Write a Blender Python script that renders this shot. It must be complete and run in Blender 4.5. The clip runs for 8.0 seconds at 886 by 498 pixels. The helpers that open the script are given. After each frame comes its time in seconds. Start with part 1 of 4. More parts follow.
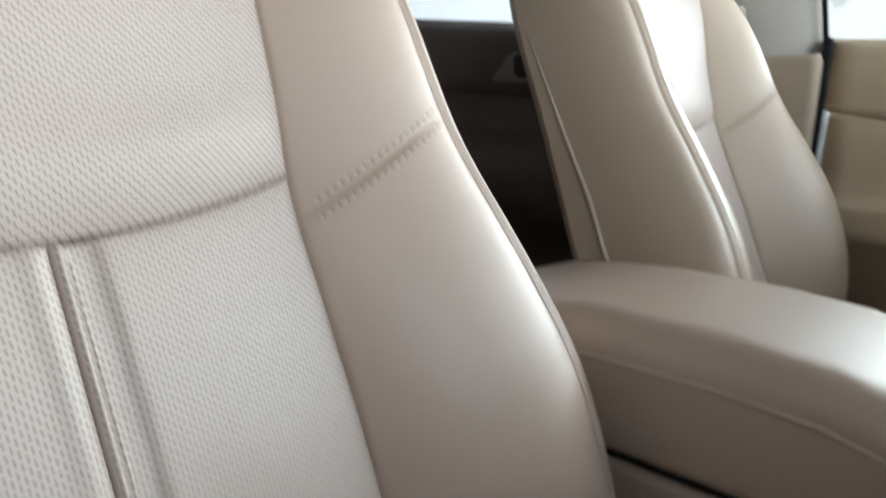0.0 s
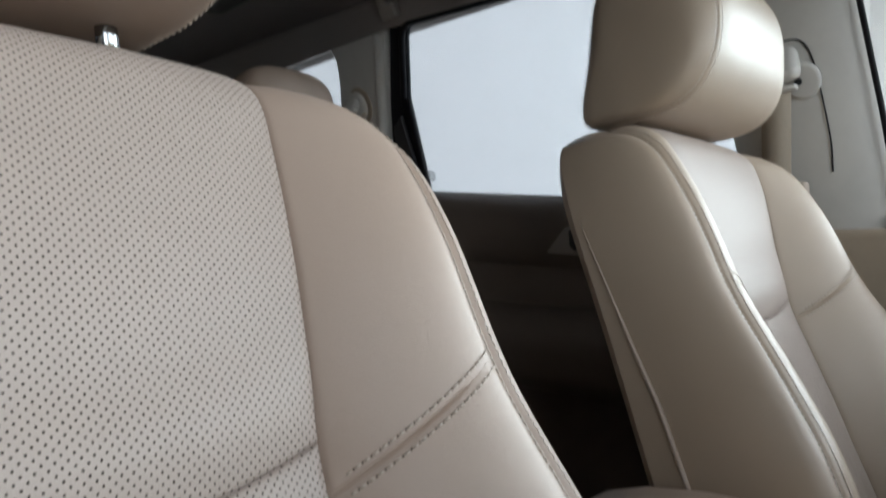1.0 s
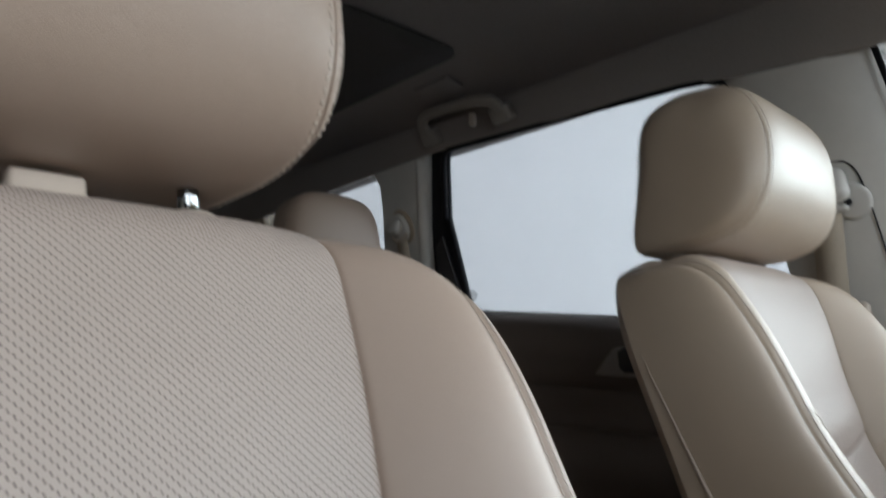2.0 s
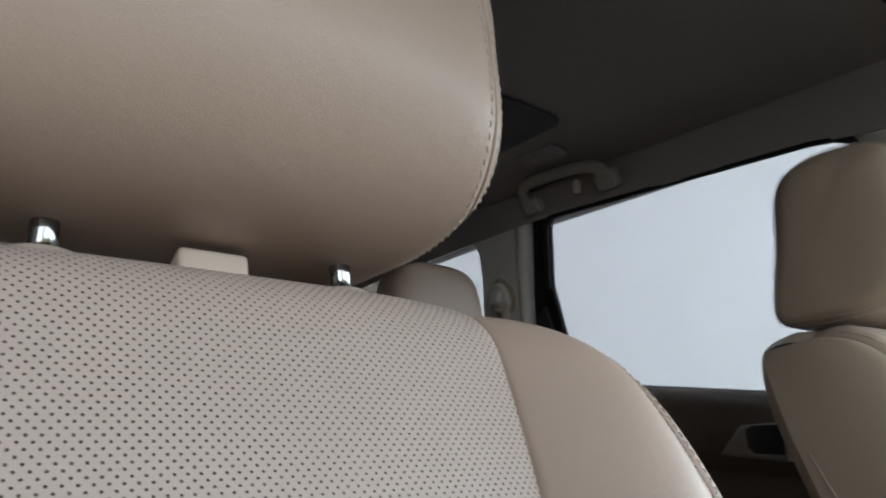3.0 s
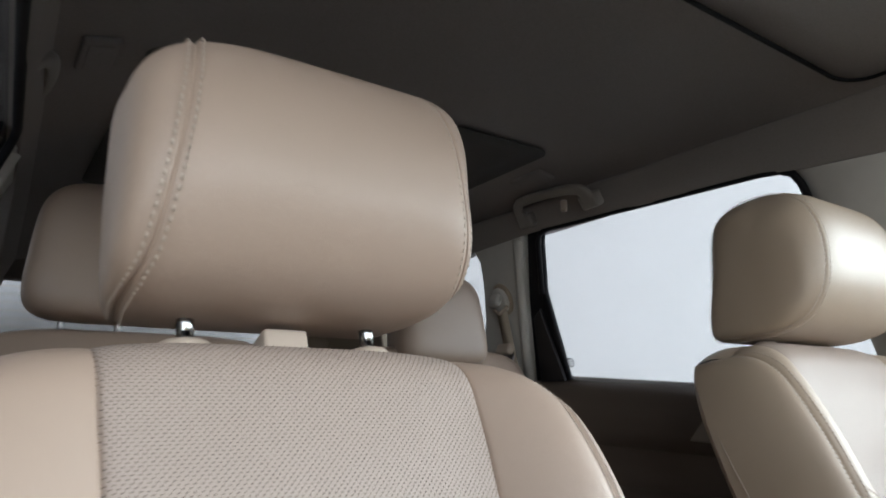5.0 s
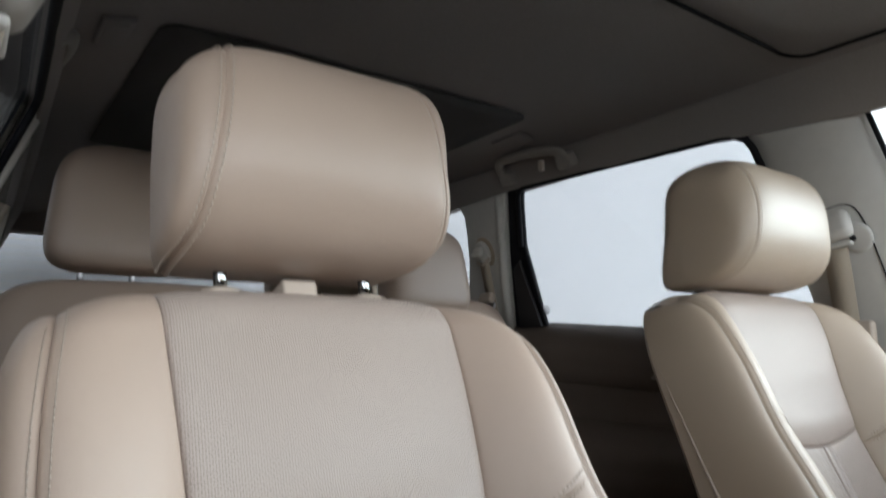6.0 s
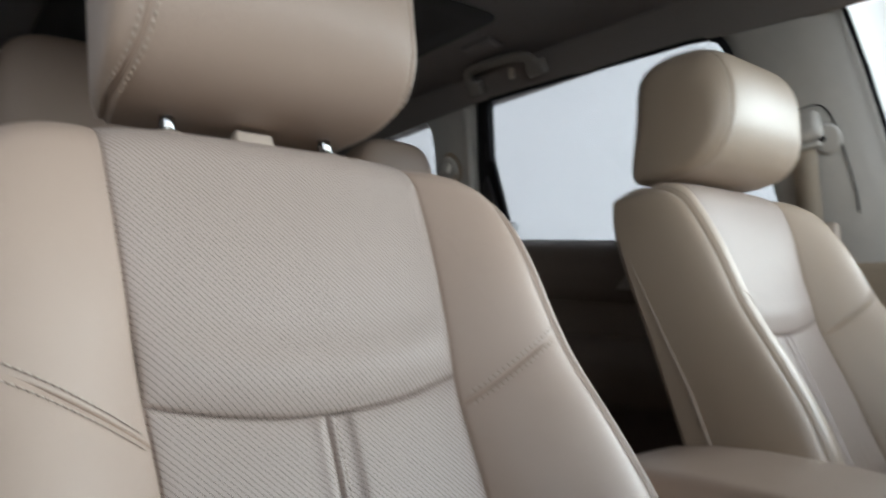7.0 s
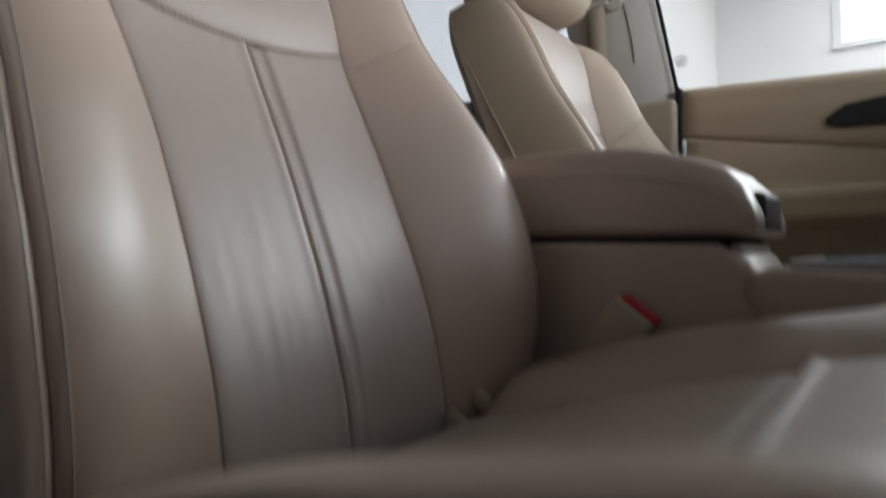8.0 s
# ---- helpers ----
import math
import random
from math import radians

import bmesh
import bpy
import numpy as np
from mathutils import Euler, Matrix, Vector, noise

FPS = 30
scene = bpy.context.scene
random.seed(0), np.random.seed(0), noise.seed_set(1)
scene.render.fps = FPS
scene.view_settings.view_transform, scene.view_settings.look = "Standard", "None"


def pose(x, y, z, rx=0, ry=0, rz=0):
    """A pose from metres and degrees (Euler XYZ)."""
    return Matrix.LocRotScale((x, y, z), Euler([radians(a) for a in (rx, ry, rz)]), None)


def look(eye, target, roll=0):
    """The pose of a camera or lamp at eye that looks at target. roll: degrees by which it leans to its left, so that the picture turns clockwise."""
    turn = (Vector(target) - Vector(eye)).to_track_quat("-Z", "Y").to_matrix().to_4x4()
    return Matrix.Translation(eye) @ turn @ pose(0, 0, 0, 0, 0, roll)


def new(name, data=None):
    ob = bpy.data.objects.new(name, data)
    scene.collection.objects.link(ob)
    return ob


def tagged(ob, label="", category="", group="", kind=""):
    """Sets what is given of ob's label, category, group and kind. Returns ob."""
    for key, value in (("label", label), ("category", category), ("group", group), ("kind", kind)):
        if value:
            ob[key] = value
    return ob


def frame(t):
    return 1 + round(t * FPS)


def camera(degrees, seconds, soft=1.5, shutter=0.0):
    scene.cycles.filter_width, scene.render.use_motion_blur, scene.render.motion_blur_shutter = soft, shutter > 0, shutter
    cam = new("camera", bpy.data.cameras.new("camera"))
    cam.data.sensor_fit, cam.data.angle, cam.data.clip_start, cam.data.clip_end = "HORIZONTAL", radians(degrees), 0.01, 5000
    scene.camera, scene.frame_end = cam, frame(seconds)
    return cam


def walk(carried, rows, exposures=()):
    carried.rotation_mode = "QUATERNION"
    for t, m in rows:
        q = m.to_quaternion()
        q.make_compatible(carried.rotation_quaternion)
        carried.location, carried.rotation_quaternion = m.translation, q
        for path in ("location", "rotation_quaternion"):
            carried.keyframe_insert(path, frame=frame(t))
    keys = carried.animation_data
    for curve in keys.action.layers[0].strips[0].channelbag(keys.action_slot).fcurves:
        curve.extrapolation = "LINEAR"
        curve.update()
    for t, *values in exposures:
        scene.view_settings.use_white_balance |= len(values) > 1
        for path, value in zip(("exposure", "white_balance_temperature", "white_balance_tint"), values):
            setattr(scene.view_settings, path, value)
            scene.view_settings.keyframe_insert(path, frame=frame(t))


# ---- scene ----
cam = camera(66.8, 8.0, soft=1.8, shutter=0.75)
PATH = [
    (0, (-0.105, -0.302, 0.793), (1.409, 0.930, 0.359), 1.2),
    (0.5, (-0.091, -0.28, 0.823), (1.364, 1.072, 0.594), 0.3),
    (1, (-0.067, -0.275, 0.846), (1.366, 1.119, 0.84), 0.1),
    (1.2, (-0.066, -0.276, 0.846), (1.352, 1.132, 0.905), 0.0),
    (2.3, (-0.088, -0.24, 0.885), (1.212, 1.222, 1.293), 0.1),
    (2.5, (-0.092, -0.23, 0.888), (1.15, 1.269, 1.345), 0.1),
    (3, (-0.1, -0.211, 0.882), (1.033, 1.356, 1.392), 0.3),
    (3.5, (-0.102, -0.227, 0.895), (0.961, 1.378, 1.437), 0.2),
    (4, (-0.116, -0.272, 0.903), (0.938, 1.334, 1.458), 0.1),
    (4.2, (-0.121, -0.289, 0.9), (0.954, 1.313, 1.449), 0.0),
    (5.5, (-0.254, -0.441, 0.911), (0.881, 1.159, 1.299), -0.4),
    (6, (-0.269, -0.483, 0.894), (0.892, 1.116, 1.207), -0.6),
    (6.5, (-0.264, -0.486, 0.827), (0.92, 1.109, 1.051), -0.5),
    (7, (-0.244, -0.45, 0.815), (1.005, 1.105, 0.965), -0.5),
    (7.5, (-0.29, -0.481, 0.714), (1.224, 0.822, 0.814), -0.6),
    (7.7, (-0.33, -0.487, 0.645), (1.248, 0.739, 0.723), -0.9),
    (7.8, (-0.349, -0.485, 0.616), (1.25, 0.714, 0.68), -0.9),
    (7.9, (-0.373, -0.481, 0.574), (1.254, 0.683, 0.605), -0.8),
    (8, (-0.384, -0.482, 0.542), (1.257, 0.661, 0.562), -1.2),
]
walk(cam, [(t, look(e, g, r)) for t, e, g, r in PATH], exposures=[
    (0, 0.70, 6220, 8), (0.5, 0.34, 6200, 9), (1, 0.10, 6210, 10), (2.3, -0.12, 6230, 11), (3.5, -0.12, 6340, 12), (4.0, 0.08, 6460, 16),
    (4.2, 0.10, 6460, 16), (5.5, 0.24, 6330, 10), (6.0, 0.18, 6290, 11), (6.5, 0.06, 6290, 10), (7.0, 0.06, 6310, 11), (7.5, -0.03, 6210, 11), (8, 0.0, 6470, 14)])

# ---- world and light ----
world = bpy.data.worlds.new("sky")
scene.world = world
world.use_nodes = True
wn = world.node_tree
sky = wn.nodes.new("ShaderNodeTexSky")
sky.sky_type, sky.sun_disc = "NISHITA", False
sky.sun_elevation, sky.sun_rotation = radians(40), radians(200)
wn.links.new(sky.outputs[0], wn.nodes["Background"].inputs[0])
wn.nodes["Background"].inputs[1].default_value = 0.12


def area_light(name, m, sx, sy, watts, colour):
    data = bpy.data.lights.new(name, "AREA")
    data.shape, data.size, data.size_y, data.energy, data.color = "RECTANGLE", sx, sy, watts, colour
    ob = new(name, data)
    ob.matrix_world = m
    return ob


# daylight through the open front of the hall
area_light("hall_front_daylight", look((2.8, -5.9, 2.9), (0.4, 0, 1.0)), 7.0, 3.0, 375, (0.915, 0.947, 0.985))
# daylight through the open side door of the hall
area_light("hall_side_daylight", look((8.6, -3.7, 3.0), (0.5, 0, 0.9)), 6.5, 3.2, 720, (0.842, 0.957, 0.965))
# unseen fill lamp, added to brighten surfaces that face the near side
area_light("near_side_fill", look((-3.1, -4.9, 1.9), (0.5, 0, 0.95)), 3.4, 2.6, 165, (0.88, 0.95, 0.98))
# fill lamp added under the closed ceiling to brighten the hall walls
area_light("hall_wall_fill", look((12.9, -1.2, 6.15), (12.9, -0.8, 0)), 2.6, 7, 430, (0.97, 0.98, 1.0))


# ---- materials ----
def nodes_of(name):
    mat = bpy.data.materials.new(name)
    mat.use_nodes = True
    nt = mat.node_tree
    return mat, nt, nt.nodes["Principled BSDF"]


def math_node(nt, op, a, b=None, clamp=False):
    n = nt.nodes.new("ShaderNodeMath")
    n.operation, n.use_clamp = op, clamp
    for i, v in enumerate((a, b)):
        if v is None:
            continue
        if isinstance(v, (int, float)):
            n.inputs[i].default_value = v
        else:
            nt.links.new(v, n.inputs[i])
    return n.outputs[0]


def mix_colour(nt, fac, a, b):
    n = nt.nodes.new("ShaderNodeMix")
    n.data_type = "RGBA"
    for sock, v in ((n.inputs[0], fac), (n.inputs[6], a), (n.inputs[7], b)):
        if isinstance(v, (tuple, list)):
            sock.default_value = (*v[:3], 1)
        elif isinstance(v, (int, float)):
            sock.default_value = v
        else:
            nt.links.new(v, sock)
    return n.outputs[2]


def noise_tex(nt, coord, scale, detail=3, rough=0.5):
    n = nt.nodes.new("ShaderNodeTexNoise")
    n.inputs["Scale"].default_value, n.inputs["Detail"].default_value, n.inputs["Roughness"].default_value = scale, detail, rough
    nt.links.new(coord, n.inputs["Vector"])
    return n.outputs[0]


def ramp(nt, fac, lo, hi):
    n = nt.nodes.new("ShaderNodeMapRange")
    n.inputs[1].default_value, n.inputs[2].default_value = lo, hi
    nt.links.new(fac, n.inputs[0])
    return n.outputs[0]


def bump(nt, height, distance, strength=1.0, under=None):
    n = nt.nodes.new("ShaderNodeBump")
    n.inputs["Strength"].default_value, n.inputs["Distance"].default_value = strength, distance
    nt.links.new(height, n.inputs["Height"])
    if under is not None:
        nt.links.new(under, n.inputs["Normal"])
    return n.outputs[0]


def obj_coord(nt):
    return nt.nodes.new("ShaderNodeTexCoord").outputs["Object"]


def leather(name, base, dark, rough=0.42, perforated=False, grain=1100, coat=0.15, worn=0.0):
    mat, nt, p = nodes_of(name)
    co = obj_coord(nt)
    big = ramp(nt, noise_tex(nt, co, 7, 2, 0.4), 0.1, 0.9)
    col = mix_colour(nt, big, base, dark)
    vor = nt.nodes.new("ShaderNodeTexVoronoi")
    vor.feature = "DISTANCE_TO_EDGE"
    vor.inputs["Scale"].default_value = grain
    nt.links.new(co, vor.inputs["Vector"])
    pebble = ramp(nt, vor.outputs["Distance"], 0.0, 0.25)
    soft = noise_tex(nt, co, 26, 2, 0.5)
    wrinkle = noise_tex(nt, co, 170, 3, 0.55)
    nrm = bump(nt, soft, 0.006, 0.14)
    nrm = bump(nt, wrinkle, 0.0006, 0.3, nrm)
    nrm = bump(nt, pebble, 0.00012, 0.6, nrm)
    ro = math_node(nt, "MULTIPLY_ADD", wrinkle, 0.10)
    ro.node.inputs[2].default_value = rough - 0.05
    if worn:  # rubbed smooth where a back leans
        sep_w = nt.nodes.new("ShaderNodeSeparateXYZ")
        nt.links.new(co, sep_w.inputs[0])
        rub = ramp(nt, sep_w.outputs[2], 0.70, 0.50)
        ro = math_node(nt, "MAXIMUM", math_node(nt, "SUBTRACT", ro, math_node(nt, "MULTIPLY", rub, worn)), 0.32)
        shine = math_node(nt, "MULTIPLY_ADD", rub, 0.65)
        shine.node.inputs[2].default_value = coat
        nt.links.new(shine, p.inputs["Coat Weight"])
    if perforated:
        uv = nt.nodes.new("ShaderNodeUVMap").outputs[0]
        sep = nt.nodes.new("ShaderNodeSeparateXYZ")
        nt.links.new(uv, sep.inputs[0])
        holes = None
        for ox, oy in ((0.0, 0.0), (0.5, 0.5)):
            fx = math_node(nt, "SUBTRACT", math_node(nt, "FRACT", math_node(nt, "MULTIPLY_ADD", sep.outputs[0], 1 / PERF_X)), 0.5)
            fx.node.inputs[0].links[0].from_node.inputs[0].links[0].from_node.inputs[2].default_value = 40 + ox
            fy = math_node(nt, "SUBTRACT", math_node(nt, "FRACT", math_node(nt, "MULTIPLY_ADD", sep.outputs[1], 1 / PERF_Y)), 0.5)
            fy.node.inputs[0].links[0].from_node.inputs[0].links[0].from_node.inputs[2].default_value = 40 + oy
            dx = math_node(nt, "MULTIPLY", fx, PERF_X)
            dy = math_node(nt, "MULTIPLY", fy, PERF_Y)
            dist = math_node(nt, "SQRT", math_node(nt, "ADD", math_node(nt, "MULTIPLY", dx, dx), math_node(nt, "MULTIPLY", dy, dy)))
            hole = ramp(nt, dist, PERF_R * 1.25, PERF_R * 0.8)
            holes = hole if holes is None else math_node(nt, "MAXIMUM", holes, hole)
        holes = math_node(nt, "MULTIPLY", holes, ramp(nt, sep.outputs[1], -0.20, -0.10))  # none on the lower back
        col = mix_colour(nt, holes, col, (0.052, 0.043, 0.036))
        solid = math_node(nt, "SUBTRACT", 1.0, holes)
        nrm = bump(nt, solid, 0.0008, 0.8, nrm)
        nt.links.new(math_node(nt, "MULTIPLY", solid, 0.5), p.inputs["Specular IOR Level"])
        nt.links.new(math_node(nt, "MULTIPLY", solid, shine if worn else coat), p.inputs["Coat Weight"])
    nt.links.new(col, p.inputs["Base Color"])
    nt.links.new(ro, p.inputs["Roughness"])
    nt.links.new(nrm, p.inputs["Normal"])
    p.inputs["Specular IOR Level"].default_value = 0.55
    p.inputs["Coat Weight"].default_value, p.inputs["Coat Roughness"].default_value = coat, 0.36
    return mat


def plain(name, base, rough, vary=0.12, scale=30, relief=0.0, metal=0.0, rscale=600):
    mat, nt, p = nodes_of(name)
    co = obj_coord(nt)
    n1 = ramp(nt, noise_tex(nt, co, scale, 4, 0.6), 0.3, 0.75)
    col = mix_colour(nt, n1, base, tuple(c * (1 - vary) for c in base))
    nt.links.new(col, p.inputs["Base Color"])
    p.inputs["Roughness"].default_value, p.inputs["Metallic"].default_value = rough, metal
    if relief:
        nt.links.new(bump(nt, noise_tex(nt, co, rscale, 2), relief, 0.6), p.inputs["Normal"])
    return mat


def glass_pane(name, tint):
    mat, nt, p = nodes_of(name)
    nt.nodes.remove(p)
    tr = nt.nodes.new("ShaderNodeBsdfTransparent")
    tr.inputs[0].default_value = (*tint, 1)
    gl = nt.nodes.new("ShaderNodeBsdfGlossy")
    gl.inputs["Roughness"].default_value = 0.02
    lw = nt.nodes.new("ShaderNodeLayerWeight")
    lw.inputs[0].default_value = 0.5
    gloss = math_node(nt, "MULTIPLY_ADD", math_node(nt, "POWER", lw.outputs["Facing"], 5.0), 0.8)
    gloss.node.inputs[2].default_value = 0.03
    mx = nt.nodes.new("ShaderNodeMixShader")
    nt.links.new(gloss, mx.inputs[0])
    nt.links.new(tr.outputs[0], mx.inputs[1])
    nt.links.new(gl.outputs[0], mx.inputs[2])
    nt.links.new(mx.outputs[0], nt.nodes["Material Output"].inputs[0])
    return mat


PERF_X, PERF_Y, PERF_R = 0.00445, 0.00472, 0.00052
LEATHER = leather("beige_leather", (0.420, 0.324, 0.256), (0.397, 0.299, 0.230), rough=0.45, coat=0.20, worn=0.12)
LEATHER_PERF = leather("perforated_beige_leather", (0.423, 0.350, 0.299), (0.401, 0.325, 0.273), rough=0.48, perforated=True, coat=0.14, worn=0.18)
# the far seat's leather: a slightly yellower variant of the beige
LEATHER_YELLOWER = leather("yellower_beige_leather", (0.428, 0.342, 0.256), (0.404, 0.316, 0.230), rough=0.45, coat=0.20, worn=0.12)
LEATHER_DOOR = leather("door_leatherette", (0.45, 0.355, 0.245), (0.41, 0.32, 0.218), rough=0.5)
# door leatherette for the rear, with the cabin's shade put into its colour
LEATHER_DOOR_SHADED = leather("shaded_door_leatherette", (0.125, 0.098, 0.08), (0.105, 0.082, 0.066), rough=0.5, coat=0.0)
THREAD = plain("cream_thread", (0.49, 0.41, 0.335), 0.7)
THREAD_BACK = plain("needle_hole", (0.10, 0.075, 0.055), 0.9)
PADDING = plain("brown_padding", (0.16, 0.125, 0.10), 0.9)
PIPING = leather("piping_leather", (0.47, 0.385, 0.31), (0.43, 0.345, 0.27), rough=0.36)
PLASTIC_GREY = plain("warm_grey_trim_plastic", (0.60, 0.58, 0.54), 0.55, 0.06, 40, 0.0003)
PLASTIC_TAN = plain("tan_trim_plastic", (0.42, 0.345, 0.26), 0.5, 0.08, 40, 0.0003)
PLASTIC_CREAM = plain("cream_plastic", (0.50, 0.42, 0.345), 0.45, 0.06, 40)
PLASTIC_BLACK = plain("black_plastic", (0.012, 0.012, 0.014), 0.45, 0.2, 40, 0.0002)
RUBBER = plain("black_rubber_seal", (0.009, 0.009, 0.011), 0.65)
RUBBER.node_tree.nodes["Principled BSDF"].inputs["Specular IOR Level"].default_value = 0.2
RAIL_FABRIC = plain("rail_trim_fabric", (0.285, 0.256, 0.235), 0.95, 0.12, 300, 0.0006, rscale=1500)
HEADLINER = plain("headliner_fabric", (0.265, 0.242, 0.232), 0.95, 0.15, 300, 0.0006, rscale=1500)
SHADE_FABRIC = plain("dark_sunshade_fabric", (0.07, 0.065, 0.062), 0.95, 0.15, 300, 0.0006, rscale=1500)
CARPET = plain("brown_carpet", (0.07, 0.055, 0.042), 1.0, 0.4, 400, 0.002, rscale=900)
CHROME = plain("chrome", (0.27, 0.27, 0.27), 0.09, 0.03, 20, metal=1.0)
SATIN = plain("satin_silver", (0.55, 0.55, 0.56), 0.28, 0.05, 20, metal=1.0)
PLASTIC_BROWN = plain("brown_handle_plastic", (0.29, 0.265, 0.235), 0.5, 0.08, 40, 0.0002)
WEBBING = plain("tan_belt_webbing", (0.46, 0.395, 0.31), 0.8, 0.15, 500, 0.0004, rscale=2200)
RED = plain("red_release_button", (0.55, 0.015, 0.02), 0.4)
WALL = plain("white_wall_paint", (0.82, 0.81, 0.81), 0.7, 0.05, 1.5)
WALL_DARK = plain("grey_wall_paint", (0.12, 0.12, 0.125), 0.6, 0.1, 2)
CEILING = plain("white_ceiling_board", (0.62, 0.62, 0.62), 0.8, 0.05, 2)
CONCRETE = plain("pale_concrete_floor", (0.56, 0.555, 0.545), 0.6, 0.25, 3, 0.001, rscale=80)
FRAME_WHITE = plain("white_window_frame", (0.75, 0.75, 0.75), 0.45, 0.05, 10)
GLASS_CLEAR = glass_pane("clear_car_glass", (0.95, 0.97, 0.96))
GLASS_TINT = glass_pane("tinted_rear_glass", (0.632, 0.638, 0.652))
ETCH = plain("etched_glass_mark", (0.42, 0.44, 0.46), 0.8)
MAT_LINE = plain("defroster_line", (0.3, 0.22, 0.15), 0.6)


# ---- building helpers ----
def thing(name, at, label, category, group="", kind=""):
    ob = new(name)
    ob.empty_display_size = 0.05
    ob.location = at
    return tagged(ob, label, category, group, kind)


def part(name, bm, material, parent=None, label="", smooth=True):
    me = bpy.data.meshes.new(name)
    bm.to_mesh(me)
    bm.free()
    me.materials.append(material)
    if material is THREAD:
        me.materials.append(THREAD_BACK)
    if smooth:
        me.polygons.foreach_set("use_smooth", [True] * len(me.polygons))
    ob = new(name, me)
    if parent is not None:
        ob.parent = parent
    if label:
        ob["label"] = label
    return ob


def grid(fn, na, nb, cheb=True, uv=None, flip=False):
    """A sheet of quads from fn(a, b), a and b from 0 to 1."""
    bm = bmesh.new()
    dense_a, dense_b = cheb if isinstance(cheb, tuple) else (cheb, cheb)

    def step(i, n, dense):
        return 0.5 - 0.5 * math.cos(math.pi * i / n) if dense else i / n

    verts, ab = {}, {}
    for i in range(na + 1):
        for j in range(nb + 1):
            a, b = step(i, na, dense_a), step(j, nb, dense_b)
            verts[i, j] = bm.verts.new(fn(a, b))
            ab[i, j] = (a, b)
    layer = bm.loops.layers.uv.new("UVMap") if uv else None
    for i in range(na):
        for j in range(nb):
            keys = [(i, j), (i + 1, j), (i + 1, j + 1), (i, j + 1)]
            if flip:
                keys.reverse()
            try:
                f = bm.faces.new([verts[k] for k in keys])
            except ValueError:
                continue
            if uv:
                for loop, k in zip(f.loops, keys):
                    loop[layer].uv = uv(*ab[k])
    return bm


def thicken(bm, depth):
    """Gives an open sheet a back at depth behind its normals, and rims."""
    bm.normal_update()
    front = list(bm.faces)
    normals = {v: v.normal.copy() for v in bm.verts}
    back = {v: bm.verts.new(v.co - normals[v] * depth) for v in list(bm.verts)}
    rim = [e for e in bm.edges if len(e.link_faces) == 1]
    for f in front:
        bm.faces.new([back[v] for v in reversed(f.verts)])
    for e in rim:
        a, b = e.verts
        f = e.link_faces[0]
        vs = list(f.verts)
        if vs[(vs.index(a) + 1) % len(vs)] != b:
            a, b = b, a
        bm.faces.new([b, a, back[a], back[b]])
    return bm


def tube(points, radius, sides=8, bm=None):
    bm = bm or bmesh.new()
    pts = [Vector(p) for p in points]
    rings = []
    for i, p in enumerate(pts):
        t = (pts[min(i + 1, len(pts) - 1)] - pts[max(i - 1, 0)]).normalized()
        n = t.cross(Vector((0, 0, 1)))
        n = (n if n.length > 0.05 else t.cross(Vector((1, 0, 0)))).normalized()
        m = t.cross(n)
        r = radius[i] if isinstance(radius, (list, tuple)) else radius
        rings.append([bm.verts.new(p + (n * math.cos(k * 2 * math.pi / sides) + m * math.sin(k * 2 * math.pi / sides)) * r) for k in range(sides)])
    for a, b in zip(rings, rings[1:]):
        for k in range(sides):
            bm.faces.new([a[k], a[(k + 1) % sides], b[(k + 1) % sides], b[k]])
    bm.faces.new(list(reversed(rings[0])))
    bm.faces.new(rings[-1])
    return bm


def box(size, centre=(0, 0, 0), bevel=0.0, segments=3, turn=None):
    out = bmesh.new()
    bmesh.ops.create_cube(out, size=1, matrix=Matrix.Diagonal((*size, 1)))
    if bevel:
        bmesh.ops.bevel(out, geom=out.edges[:], offset=bevel, segments=segments, affect="EDGES", profile=0.5)
    bmesh.ops.transform(out, matrix=Matrix.Translation(centre) @ (turn or Matrix.Identity(4)), verts=out.verts)
    return out


def rounded_block(sx, sy, sz, r, m, segs=6):
    bm = bmesh.new()
    bmesh.ops.create_cube(bm, size=1, matrix=Matrix.Diagonal((sx, sy, sz, 1)))
    bmesh.ops.bevel(bm, geom=bm.edges[:], offset=r, segments=segs, affect="EDGES", profile=0.5)
    bmesh.ops.transform(bm, matrix=m, verts=bm.verts)
    return bm


def smooth_path(points, n, closed=False):
    """n points along a Catmull-Rom curve."""
    pts = [np.array(p, float) for p in points]
    m = len(pts) if closed else len(pts) - 1
    out = []
    for i in range(n if closed else n + 1):
        t = i / n * m
        k = min(int(t), m - 1)
        f = t - k
        g = (lambda q: pts[q % len(pts)]) if closed else (lambda q: pts[max(0, min(q, len(pts) - 1))])
        p0, p1, p2, p3 = g(k - 1), g(k), g(k + 1), g(k + 2)
        out.append(0.5 * (2 * p1 + (p2 - p0) * f + (2 * p0 - 5 * p1 + 4 * p2 - p3) * f * f + (3 * p1 - p0 - 3 * p2 + p3) * f ** 3))
    return out


